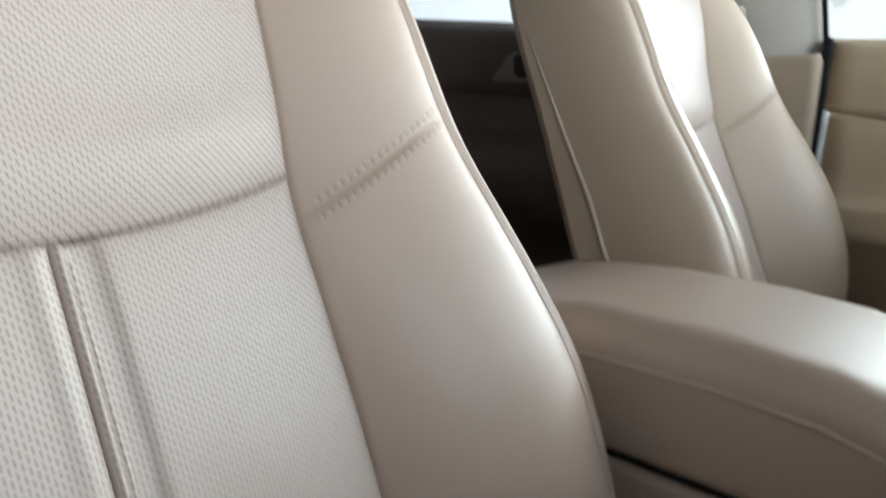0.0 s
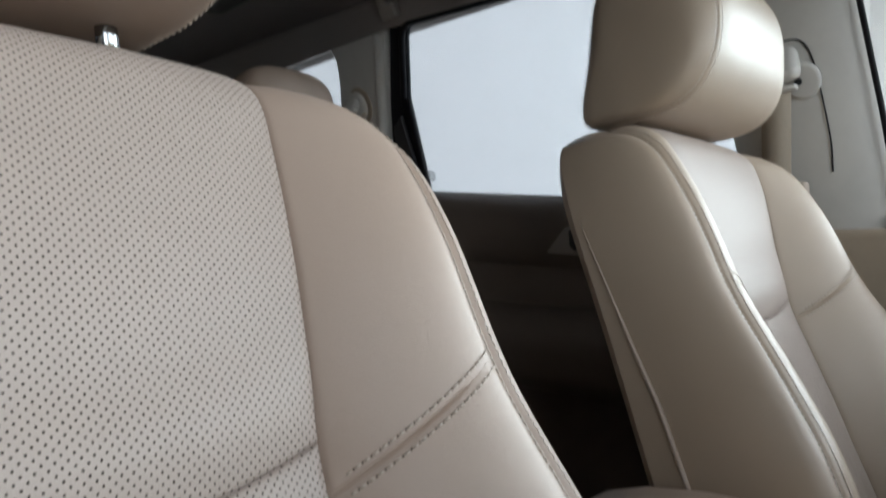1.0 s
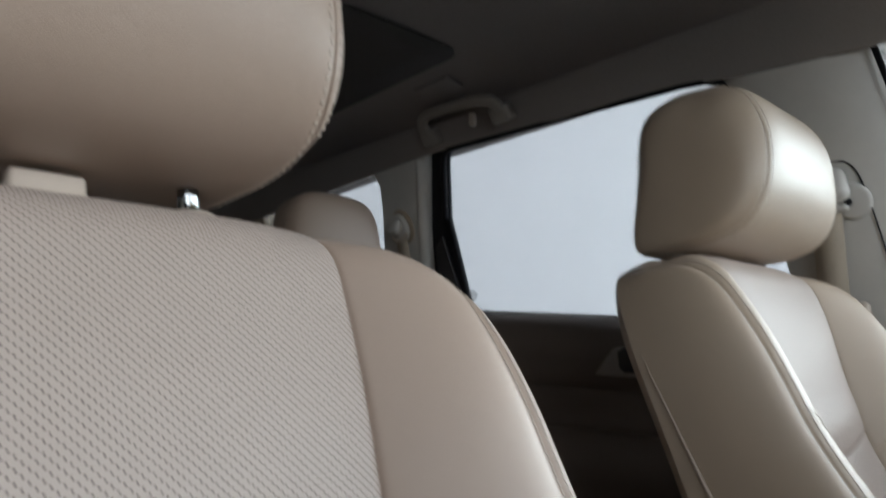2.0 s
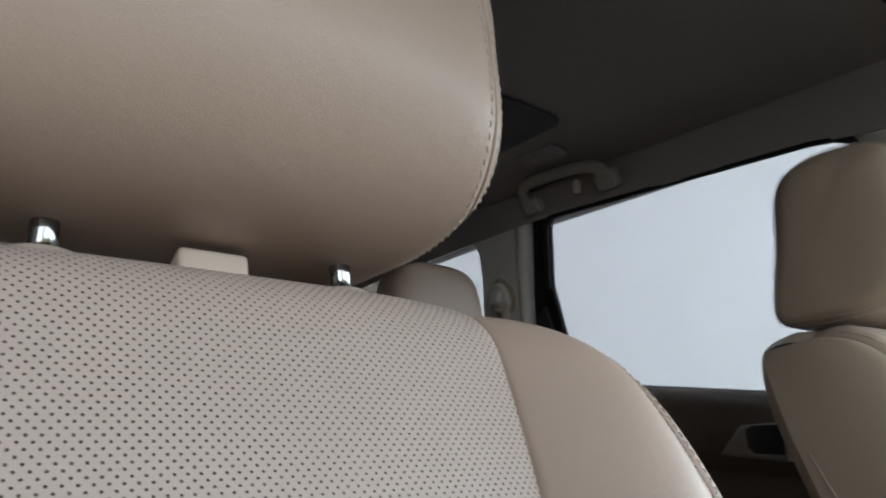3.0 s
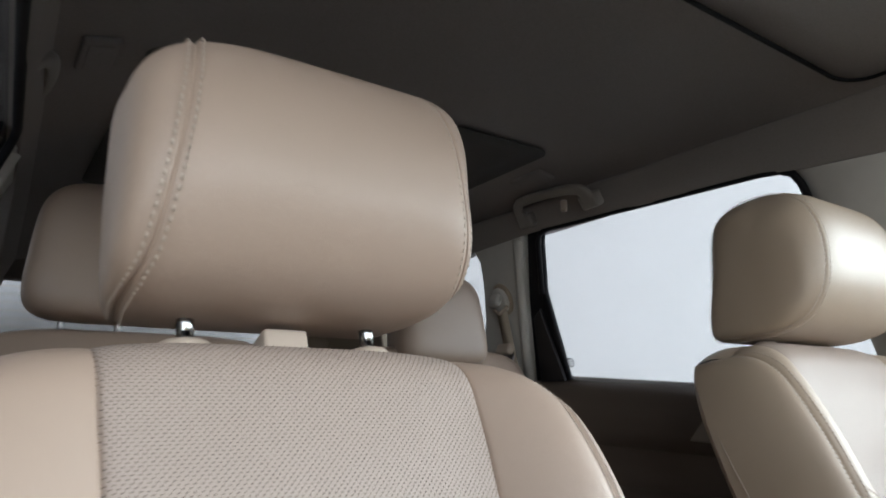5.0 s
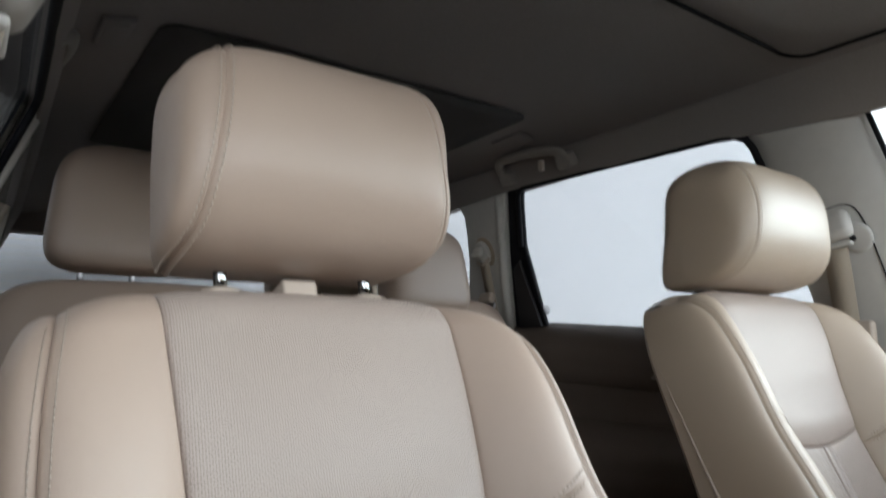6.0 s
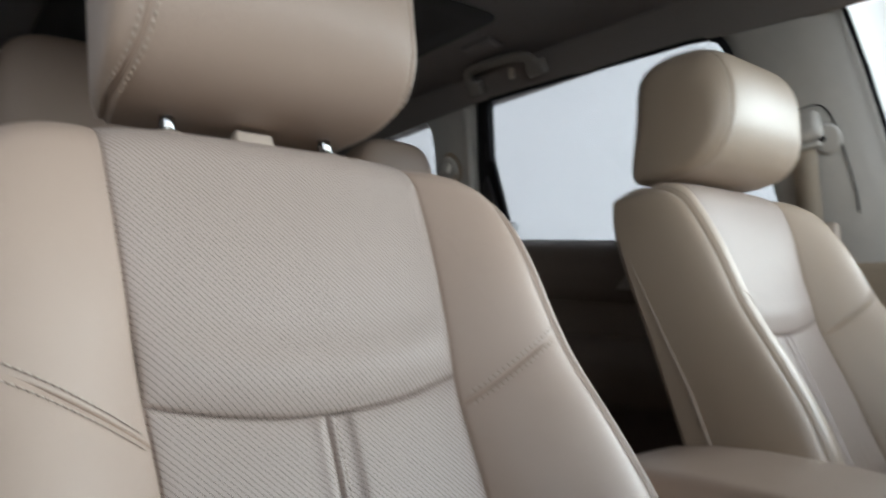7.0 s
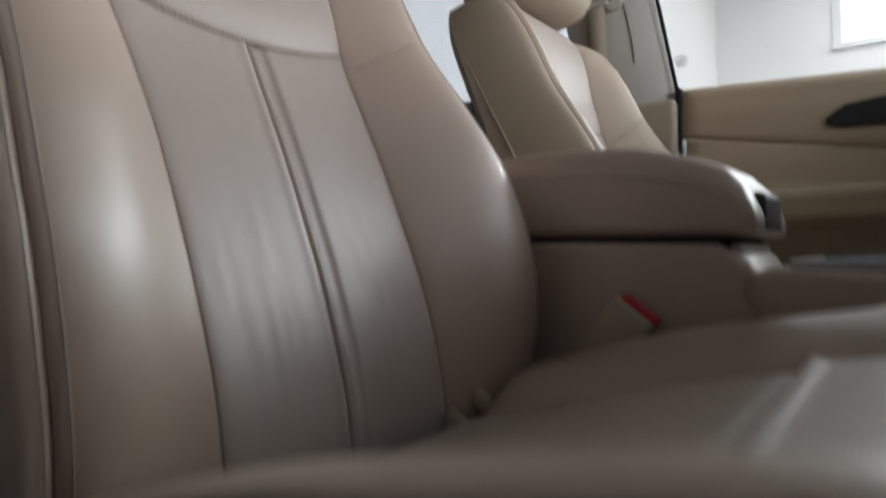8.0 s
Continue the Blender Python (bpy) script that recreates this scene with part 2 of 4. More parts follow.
def stitches(path, normals, pitch, length=0.0034, width=0.0011, lift=0.0005, bm=None, holes=True):
    """Single threads lying along a path: small rounded bars, one after another."""
    bm = bm or bmesh.new()
    pts = [Vector(p) for p in path]
    run = 0.0
    nxt = pitch * 0.5
    for i in range(len(pts) - 1):
        seg = pts[i + 1] - pts[i]
        ln = seg.length
        while ln > 0 and run + ln >= nxt:
            f = (nxt - run) / ln
            c = pts[i] + seg * f
            t = seg.normalized()
            n = Vector(normals[i]).lerp(Vector(normals[i + 1]), f).normalized()
            s = n.cross(t).normalized()
            c = c + n * lift
            ring = []
            for along, half, up in ((-0.5, 0.35, -0.5), (-0.25, 1.0, 0.6), (0.25, 1.0, 0.6), (0.5, 0.35, -0.5)):
                o = c + t * (along * length) + n * (up * width * 0.5)
                ring.append((bm.verts.new(o - s * (half * width * 0.5)), bm.verts.new(o + s * (half * width * 0.5)), bm.verts.new(o - n * width * 0.6)))
            for a, b in zip(ring, ring[1:]):
                bm.faces.new([a[0], b[0], b[1], a[1]])
                bm.faces.new([a[1], b[1], b[2], a[2]])
                bm.faces.new([a[2], b[2], b[0], a[0]])
            nxt += pitch
            if not holes:
                continue
            # the needle hole between this thread and the next
            hole = c + t * (pitch * 0.5) - n * (lift - 0.0001)
            rim = [bm.verts.new(hole + t * (width * 0.55 * math.cos(q)) + s * (width * 0.5 * math.sin(q))) for q in (0.0, 1.05, 2.09, 3.14, 4.19, 5.24)]
            face = bm.faces.new(rim)
            face.material_index = 1
        run += ln
    return bm


# ---- front seats ----
RECLINE = radians(22)
UP_Y, UP_Z = math.sin(RECLINE), math.cos(RECLINE)
SEAT_H = 0.70  # from the seat's foot to the seam across the back
SHAPE = {"deep": 0.0, "inset": 0.002}  # how much deeper the middle of the back lies between its bolsters


def place(x, s, d):
    return Vector((x, s * UP_Y - d * UP_Z, SEAT_H + s * UP_Z + d * UP_Y))


def soft_interp(s, xs, ys):
    return float(np.mean(np.interp([s - 0.03, s - 0.015, s, s + 0.015, s + 0.03], xs, ys)))


def edge_x(s, side=1):
    inset = 0.0 if side > 0 else soft_interp(s, [-0.44, -0.3, -0.1, 0.0, 0.06], [0.013, 0.013, 0.010, 0.003, 0.0])
    inset += soft_interp(s, [-0.3, -0.15, -0.02, 0.05, 0.2], [0.004, 0.005, 0.006, 0.007, 0.006]) if side > 0 else SHAPE["inset"]
    return -inset + soft_interp(s, [-0.44, -0.36, -0.28, -0.19, -0.11, -0.03, 0.03, 0.12, 0.18, 0.25], [0.235, 0.245, 0.252, 0.252, 0.246, 0.234, 0.226, 0.222, 0.214, 0.198])


def panel_x(s, side=1):
    if side < 0:  # the seam on this side draws in below the cross seam
        return soft_interp(s, [-0.44, -0.3, -0.12, -0.04, 0.02, 0.1, 0.2], [0.117, 0.115, 0.114, 0.119, 0.127, 0.133, 0.139])
    return soft_interp(s, [-0.44, -0.3, -0.1, 0.0, 0.1, 0.2], [0.124, 0.13, 0.128, 0.126, 0.133, 0.139])


def top_s(x):
    return 0.232 - 0.028 * (abs(x) / 0.2) ** 4


def mid_s(x):
    return -0.020 * max(0.0, 1 - (x / 0.127) ** 2)


def bolster_s(r):
    return -0.027 + 0.05 * r


def back_d(x, s):
    """How far the front of the backrest stands before its plane."""
    d = soft_interp(s, [-0.44, -0.40, -0.33, -0.25, -0.15, -0.05, 0.0, 0.05, 0.12, 0.2], [-0.05, -0.024, -0.004, 0.004, 0.006, 0.002, 0.0, 0.008, 0.009, 0.002])
    b = soft_interp(s, [-0.44, -0.40, -0.33, -0.25, -0.15, -0.05, 0.03, 0.12, 0.2, 0.25], [0.0, 0.02, 0.052, 0.072, 0.076, 0.062, 0.046, 0.036, 0.02, 0.005])
    deep = SHAPE["deep"] * soft_interp(s, [-0.44, -0.2, 0.06, 0.17], [0.3, 1.0, 1.0, 0.0])
    d, b = d - deep, b + deep
    xs, e = panel_x(s, 1 if x >= 0 else -1), edge_x(s, 1 if x >= 0 else -1)
    r = max(0.0, min(1.0, (abs(x) - xs) / (e - xs)))
    d += b * (1 - (1 - r) ** 2) - 0.008 * r ** 7
    rad = 0.048
    td = top_s(x) - s
    if td < rad:
        td = max(td, 0.0)
        d -= rad - math.sqrt(max(0.0, rad * rad - (rad - td) ** 2))
    return d


def back_point(x, s, sink=0.0):
    return place(x, s, back_d(x, s) - sink)


def back_normal(x, s):
    h = 0.002
    n = (back_point(x + h, s) - back_point(x - h, s)).cross(back_point(x, s + h) - back_point(x, s - h))
    n.normalize()
    return n if n.y < 0 or n.z > 0.5 else -n


def groove(dist, depth=0.0020, reach=0.0008):
    return depth * math.exp(-(dist / reach) ** 2)


def puff(a, b, w, h, sides, height):
    """Pillow of a sewn panel: sunk at the seams named in sides, risen in the middle."""
    ds = [dict(l=a * w, r=(1 - a) * w, b=b * h, t=(1 - b) * h)[k] for k in sides]
    near = min(ds) if ds else 1.0
    return groove(near) - height * 0.75 * (1 - math.exp(-near / 0.005))


BACK_D = -0.074  # how far back the flank reaches


def top_x(side):
    """Half the width of the back's top row."""
    x = 0.2
    for _ in range(6):
        x = edge_x(top_s(x), side)
    return x


def shoulder_weight(td):
    u = max(0.0, 1 - max(0.0, td) / 0.075)
    return 1 - math.sqrt(max(0.0, 1 - u * u))


def flank_x(k, e):
    return e + 0.011 * (1 - math.exp(-k / 0.06)) + 0.014 * math.sin(min(1.0, k * 1.15) * math.pi / 2) + 0.004 * math.sin(k * math.pi)


def side_point(k, s, sign):
    """The seat's flank: k from 0 at the edge seam to 1 at the back; its top row rounds over into the shoulder."""
    tx = top_x(sign)
    st = top_s(tx)
    s = min(s, st)
    e = edge_x(s, sign)
    d0 = back_d(sign * e, s)
    p = place(sign * flank_x(k, e), s, d0 + (BACK_D - d0) * k ** 1.6)
    d1 = back_d(sign * tx, st)
    over = place(sign * (tx + 0.006 * min(1.0, k / 0.3)), st + 0.010 * k, d1 + (BACK_D - d1) * k ** 1.6)
    return p.lerp(over, shoulder_weight(st - s) * min(1.0, k / 0.25))


def build_front_seat(label, skin):
    seat = thing("front_seat", (0, 0, 0.05), label, "car seat", "front seats")
    lo = -0.44

    # perforated middle of the back
    def up(a, b):
        s0 = 0.1
        for _ in range(4):
            x = (2 * a - 1) * panel_x(s0, 1 if a >= 0.5 else -1)
            s0 = mid_s(x) + b * (top_s(x) - mid_s(x))
        return x, s0

    def up_p(a, b):
        x, s = up(a, b)
        sink = puff(a, min(b, 0.5), 0.26, 0.25, "lrb", 0.0042)
        sink -= 0.0065 * math.exp(-((s - mid_s(x) - 0.030) / 0.024) ** 2) * (1 - (x / 0.14) ** 4)
        return back_point(x, s, sink)

    part("upper_back_panel", grid(up_p, 56, 56, uv=lambda a, b: up(a, b)), LEATHER_PERF, seat, "perforated beige leather panel")

    for sign in (-1, 1):
        def low(a, b, sign=sign):
            s0 = -0.2
            for _ in range(4):
                x = sign * a * panel_x(s0, sign)
                s0 = lo + b * (mid_s(x) - lo)
            return x, s0

        def low_p(a, b, low=low):
            x, s = low(a, b)
            sink = puff(a, max(b, 0.15), 0.128, 0.43, "lrt", 0.0036)
            if x > 0:  # a thin welt, then a flat band, then the step up to the panel
                sink -= 0.0020 * math.exp(-((x - 0.0036) / 0.0018) ** 2)
                sink += 0.0030 * (1 - math.exp(-(x / 0.0055) ** 2)) / (1 + math.exp((x - 0.0185) / 0.0011))
            else:
                sink -= 0.0016 * math.exp(-((x + 0.0075) / 0.005) ** 2)
            sink += 0.0016 * noise.noise((x * 22, s * 9, 3.1)) * (1 - b)
            sink += 0.0009 * noise.noise((x * 95, s * 15, 7.7)) * math.exp(-((s + 0.26) / 0.07) ** 2 - ((abs(x) - 0.065) / 0.035) ** 2)
            return back_point(x, s, sink)

        part("lower_back_panel", grid(low_p, 84, 80, uv=lambda a, b, low=low: low(a, b), flip=sign < 0), LEATHER_PERF, seat)

    for sign in (-1, 1):
        def bu(a, b, sign=sign):
            s0 = 0.1
            for _ in range(4):
                xs, e = panel_x(s0, sign), edge_x(s0, sign)
                x = xs + a * (e - xs)
                s0 = bolster_s(a) + b * (top_s(x) - bolster_s(a))
            return sign * x, s0

        def bu_p(a, b, bu=bu):
            x, s = bu(a, b)
            return back_point(x, s, puff(a, min(b + 0.04 * a ** 6, 0.5), 0.095, 0.24, "lrb", 0.0011))

        part("upper_bolster", grid(bu_p, 30, 44, flip=sign < 0), skin, seat)

        def bl(a, b, sign=sign):
            s0 = -0.2
            for _ in range(4):
                xs, e = panel_x(s0, sign), edge_x(s0, sign)
                x = xs + a * (e - xs)
                s0 = lo + b * (bolster_s(a) - lo)
            return sign * x, s0

        def bl_p(a, b, bl=bl):
            x, s = bl(a, b)
            return back_point(x, s, puff(a, max(b - 0.025 * a ** 6, 0.15), 0.115, 0.43, "lrt", 0.0013))

        low_b = part("lower_bolster", grid(bl_p, 30, 60, flip=sign < 0), skin, seat)

        # flank and piping along its back
        def fl(k, b, sign=sign):
            s = lo + b * (top_s(top_x(sign)) - lo)
            p = side_point(k, s, sign)
            return p + (place(0, 0, -1) - place(0, 0, 0)) * groove(k * 0.15, 0.003, 0.0016)

        flank = part("side_panel", grid(fl, 22, 60, flip=sign > 0), skin, seat)
        pts = [side_point(0.85 + 0.10 * max(0.0, i / 40 - 0.65) / 0.35, lo + i / 40 * (0.12 - lo), sign) + Vector((sign * 0.0014, 0, 0)) for i in range(41)]
        part("piping", tube(pts, [0.0024 * min(1.0, 0.1 + (40 - i) / 14) for i in range(41)], 8), PIPING, flank, "pale leather piping")

        # double rows of stitching: along the edge and across the bolster
        bm = bmesh.new()
        path, nor = [], []
        for i in range(121):
            s = -0.42 + i / 120 * 0.62
            x = sign * (edge_x(s, sign) - 0.0060)
            path.append(back_point(x, s, -0.0008))
            nor.append(back_normal(x, s))
        stitches(path, nor, 0.0052, length=0.0036, width=0.00125, bm=bm)
        path, nor = [], []
        for i in range(121):
            s = -0.42 + i / 120 * 0.62
            path.append(side_point(0.026, min(s, 0.17), sign) + Vector((sign * 0.0003, -0.0004, 0)))
            nor.append((sign * 0.5, -0.8, 0.3))
        stitches(path, nor, 0.0052, length=0.0036, width=0.00125, bm=bm)
        for off in (-0.0048, 0.0048):
            path, nor = [], []
            for i in range(41):
                r = 0.06 + 0.88 * i / 40
                s = bolster_s(r) + off
                x = panel_x(s, sign) + r * (edge_x(s, sign) - panel_x(s, sign))
                path.append(back_point(sign * x, s, -0.0006))
                nor.append(back_normal(sign * x, s))
            stitches(path, nor, 0.0052, length=0.0036, width=0.00125, bm=bm)
        if SHAPE["deep"] > 0:  # a taut cover shows the row along the shoulder too
            st = top_s(top_x(sign)) - 0.007
            path = [side_point(0.06 + 0.80 * i / 40, st, sign) + Vector((sign * 0.0004, 0, 0.0005)) for i in range(41)]
            stitches(path, [Vector((sign * 0.7, 0, 0.7))] * 41, 0.0052, length=0.0036, width=0.00125, bm=bm, holes=False)
        part("stitching", bm, THREAD, low_b, "beige thread stitching")

    # stitching beside the middle seam
    path = [back_point(0.0066, -0.42 + 0.39 * i / 80, -0.0008) for i in range(81)]
    nor = [back_normal(0.006, -0.42 + 0.39 * i / 80) for i in range(81)]
    part("stitching", stitches(path, nor, 0.0055, width=0.0014), THREAD, seat)

    # padding under the sewn panels
    def pad(a, b):
        s = lo + 0.01 + b * (top_s(top_x(1)) - 0.012 - lo - 0.01)
        x = (2 * a - 1) * (edge_x(s, 1 if a >= 0.5 else -1) - 0.002)
        return back_point(x, s, 0.0085)

    part("padding", grid(pad, 60, 60, cheb=False), PADDING, seat, "brown padding under the sewn panels")

    # back shell
    def bk(a, b):
        x = 2 * a - 1
        tx = top_x(1 if x >= 0 else -1)
        st = top_s(x * tx)
        s = lo + b * (st - lo)
        sf = lo + b * (top_s(tx) - lo)
        xe = flank_x(1.0, edge_x(sf, 1 if x >= 0 else -1))
        p = place(x * xe, s, BACK_D - 0.035 * (1 - x ** 8))
        return p.lerp(place(x * (tx + 0.006), st + 0.010, BACK_D), shoulder_weight(st - s))

    part("seat_back_shell", grid(bk, 40, 50, flip=True), skin, seat)

    # the top of the back, from the sewn panels to the shell
    def cap(a, b):
        x = 2 * a - 1
        tx = top_x(1 if x >= 0 else -1)
        st = top_s(x * tx)
        near = back_point(x * tx, st)
        far = place(x * (tx + 0.006), st + 0.010, BACK_D)
        return near.lerp(far, b) + Vector((0, 0, 0.004 * math.sin(math.pi * b)))

    part("top_panel", grid(cap, 40, 8, cheb=False), skin, seat)

    # headrest
    prof = smooth_path([(0.258, 0.047), (0.288, 0.083), (0.332, 0.101), (0.378, 0.104), (0.418, 0.092), (0.445, 0.062), (0.451, 0.022), (0.444, -0.018), (0.416, -0.042), (0.35, -0.066), (0.286, -0.089), (0.267, -0.058), (0.253, 0.0)], 96, closed=True)
    seam_t = smooth_path([(0.117,), (0.112,), (0.106,), (0.101,), (0.096,), (0.094,), (0.10,), (0.106,), (0.115,), (0.123,), (0.126,), (0.126,), (0.124,)], 96, closed=True)
    cs, cd, half = 0.349, 0.012, 0.137

    def off(th, c):
        return abs((th - c + 0.5) % 1.0 - 0.5)

    def pw_at(th, side):
        top = 5.0 * math.exp(-(off(th, 0.28) / 0.10) ** 2) if side > 0 else -1.8 * math.exp(-(off(th, 0.38) / 0.10) ** 2)
        low = 2.5 * math.exp(-(off(th, 0.03) / 0.05) ** 2) if side > 0 else 0.0
        return 5.0 + top + low + 3.5 * math.exp(-(off(th, 0.96) / 0.14) ** 2) + 4.0 * math.exp(-(off(th, 0.95) / 0.09) ** 2) + 9.0 * math.exp(-(off(th, 0.79) / 0.08) ** 2)

    shift = -0.002
    prof = [q - np.array([0.006, 0.0]) for q in prof]

    def hr_point(th, phi, sign=1, sink=0.0):
        i = int(math.floor(th * 96))
        f = th * 96 - i
        q = prof[i % 96] * (1 - f) + prof[(i + 1) % 96] * f
        pw = pw_at(th % 1.0, sign)
        k = max(0.0, math.cos(phi)) ** (2 / pw)
        x = half * max(0.0, math.sin(phi)) ** (2 / pw)
        vec = np.array([q[0] - cs, q[1] - cd])
        ln = float(np.linalg.norm(vec))
        kk = max(0.0, k - sink / ln)
        d = cd + vec[1] * kk
        x *= float(np.interp(d, [-0.09, -0.03, 0.03], [0.89, 0.97, 1.0]))  # narrower towards the rear
        return place(x * (0.935 if sign > 0 else -1) + shift, cs + vec[0] * kk, d)

    def seam_phi(th, sign=-1):
        i = int(math.floor(th * 96))
        f = th * 96 - i
        x = float(seam_t[i % 96][0] * (1 - f) + seam_t[(i + 1) % 96][0] * f)
        x += 0.009 if sign > 0 else 0.0
        pw = pw_at(th % 1.0, sign)
        return math.asin(min(1.0, (x / half) ** (pw / 2)))

    def hr_mid(a, b):
        x = 2 * a - 1
        ph = seam_phi(b, 1 if x >= 0 else -1)
        pw = pw_at(b % 1.0, 1 if x >= 0 else -1)
        xs = half * math.sin(ph) ** (2 / pw)
        xx = abs(x) * xs
        phi = math.asin((xx / half) ** (pw / 2))
        return hr_point(b, phi, 1 if x >= 0 else -1, groove((1 - abs(x)) * xs, 0.0022, 0.0010))

    bm = grid(hr_mid, 40, 96, cheb=(True, False), flip=True)
    bmesh.ops.remove_doubles(bm, verts=bm.verts, dist=1e-5)
    head = part("headrest", bm, skin, seat, "padded beige leather headrest")
    for sign in (-1, 1):
        def hr_side(a, b, sign=sign):
            ph = seam_phi(b, sign)
            phi = ph + a * (math.pi / 2 - ph)
            return hr_point(b, phi, sign, groove(a * 0.06, 0.0022, 0.0010))

        bm = grid(hr_side, 26, 96, cheb=(True, False), flip=sign > 0)
        bmesh.ops.remove_doubles(bm, verts=bm.verts, dist=1e-5)
        part("headrest_side", bm, skin, head)
        bm = bmesh.new()
        for dx in (-0.0048, 0.0048):
            path, nor = [], []
            for i in range(145):
                th = i / 144
                ph = seam_phi(th, sign)
                pw = pw_at(th % 1.0, sign)
                x = half * math.sin(ph) ** (2 / pw) + dx
                phi = math.asin(min(0.9999, (x / half) ** (pw / 2)))
                p = hr_point(th, phi, sign, -0.0006 if sign < 0 else 0.0002)
                c = place(sign * x * 0.75 + shift, cs, cd)
                path.append(p)
                nor.append((p - c).normalized())
            stitches(path, nor, 0.0066, length=0.0046, width=0.0017, lift=0.0015 if sign < 0 else 0.0002, bm=bm, holes=False)
        part("stitching", bm, THREAD, head, "beige thread stitching")
    for x in (-0.075, 0.075):
        part("headrest_post", tube([place(x, 0.22, -0.046), place(x, 0.30, -0.036)], 0.0062, 16), CHROME, head, "chrome headrest post")
        bm = bmesh.new()
        rings = [(0.021, 0.215), (0.0215, 0.232), (0.019, 0.2365), (0.009, 0.2375)]
        prev = None
        for r, s in rings:
            ring = [bm.verts.new(place(x + r * math.cos(k * math.pi / 12), s, -0.046 + 0.75 * r * math.sin(k * math.pi / 12))) for k in range(24)]
            if prev:
                for k in range(24):
                    bm.faces.new([prev[k], prev[(k + 1) % 24], ring[(k + 1) % 24], ring[k]])
            prev = ring
        bm.faces.new(prev)
        part("post_guide", bm, PLASTIC_CREAM, seat, "cream plastic post guide")
    part("headrest_tab", box((0.036, 0.03, 0.04), place(0.0, 0.230, -0.05), 0.003, 2, Matrix.Rotation(-RECLINE, 4, "X")), PLASTIC_CREAM, head, "cream plastic tab")

    # seat cushion
    def cu(x, t):
        y = -0.116 - 0.544 * t
        z = float(np.interp(y, [-0.66, -0.62, -0.56, -0.48, -0.40, -0.31, -0.2, -0.17, -0.158, -0.149, -0.142, -0.116], [0.33, 0.385, 0.412, 0.415, 0.402, 0.384, 0.356, 0.348, 0.342, 0.330, 0.300, 0.18]))
        r = max(0.0, min(1.0, (abs(x) - 0.14) / 0.10))
        z += 0.036 * math.sin(r * math.pi * 0.62) * float(np.interp(t, [0, 0.1, 0.3, 0.9, 1], [0.6, 0.9, 1, 0.8, 0.3]))
        return Vector((x, y, z))

    part("cushion_panel", grid(lambda a, b: cu((2 * a - 1) * 0.14, b) - Vector((0, 0, puff(a, b, 0.28, 0.5, "lr", 0.004) + groove(abs(b - 0.555) * 0.55, 0.006, 0.003) - groove(abs(b - 0.570) * 0.55, 0.005, 0.005) - 0.007 / (1 + math.exp((0.562 - b) / 0.004)) * math.exp(-max(0.0, b - 0.56) / 0.25))), 40, 110, flip=True, uv=lambda a, b: ((2 * a - 1) * 0.14, b * 0.5)), LEATHER_PERF, seat, "perforated beige leather seat cushion")
    for sign in (-1, 1):
        part("cushion_bolster", grid(lambda a, b, sign=sign: cu(sign * (0.14 + 0.10 * a), b) - Vector((0, 0, puff(a, 0.5, 0.10, 0.5, "lr", 0.003))), 20, 50, flip=sign > 0), skin, seat)
        part("cushion_side", grid(lambda a, b, sign=sign: cu(sign * 0.24, b) + Vector((sign * 0.03 * math.sin(a * math.pi / 2), 0.0, -0.22 * a - groove(a * 0.2, 0.003, 0.004))), 12, 40, flip=sign > 0), skin, seat)
    part("cushion_front", grid(lambda a, b: cu((2 * a - 1) * 0.24, 1.0) + Vector((0, 0.05 * b, -0.2 * b)), 24, 10, flip=True), skin, seat)
    for x, z in ((0.118, 0.342), (0.160, 0.354)):
        part("cover_hook", rounded_block(0.010, 0.022, 0.016, 0.004, Matrix.Translation((x, -0.143, z)) @ Matrix.Rotation(0.5, 4, "X")), PLASTIC_TAN, seat, "small tan hook of the seat cover")
    part("seat_base", box((0.44, 0.46, 0.16), (0, -0.40, 0.08), 0.02), PLASTIC_BLACK, seat, "black plastic seat base")
    return seat


build_front_seat("beige perforated leather driver seat with a worn lower back", LEATHER)
SHAPE["deep"], SHAPE["inset"] = 0.022, 0.009
far_seat = build_front_seat("slightly yellower beige leather passenger seat with its headrest pushed down", LEATHER_YELLOWER)
far_seat.location = (0.765, 0.0, 0.085)
for ob in far_seat.children:
    if ob.name.startswith("headrest"):
        pv = Matrix.Translation(place(0, 0.262, -0.08))
        ob.matrix_basis = Matrix.Translation((0, -0.014 * UP_Y, -0.014 * UP_Z)) @ pv @ Matrix.Rotation(radians(5), 4, "X") @ pv.inverted()  # lower and leaning further forward than its twin

# ---- car shell ----
CX = 0.385  # the console's middle
MX = 0.37  # the shell's middle


def shell_x(y, z):
    return 1.115 - 0.41 * (z - 0.95) - 0.03 * y


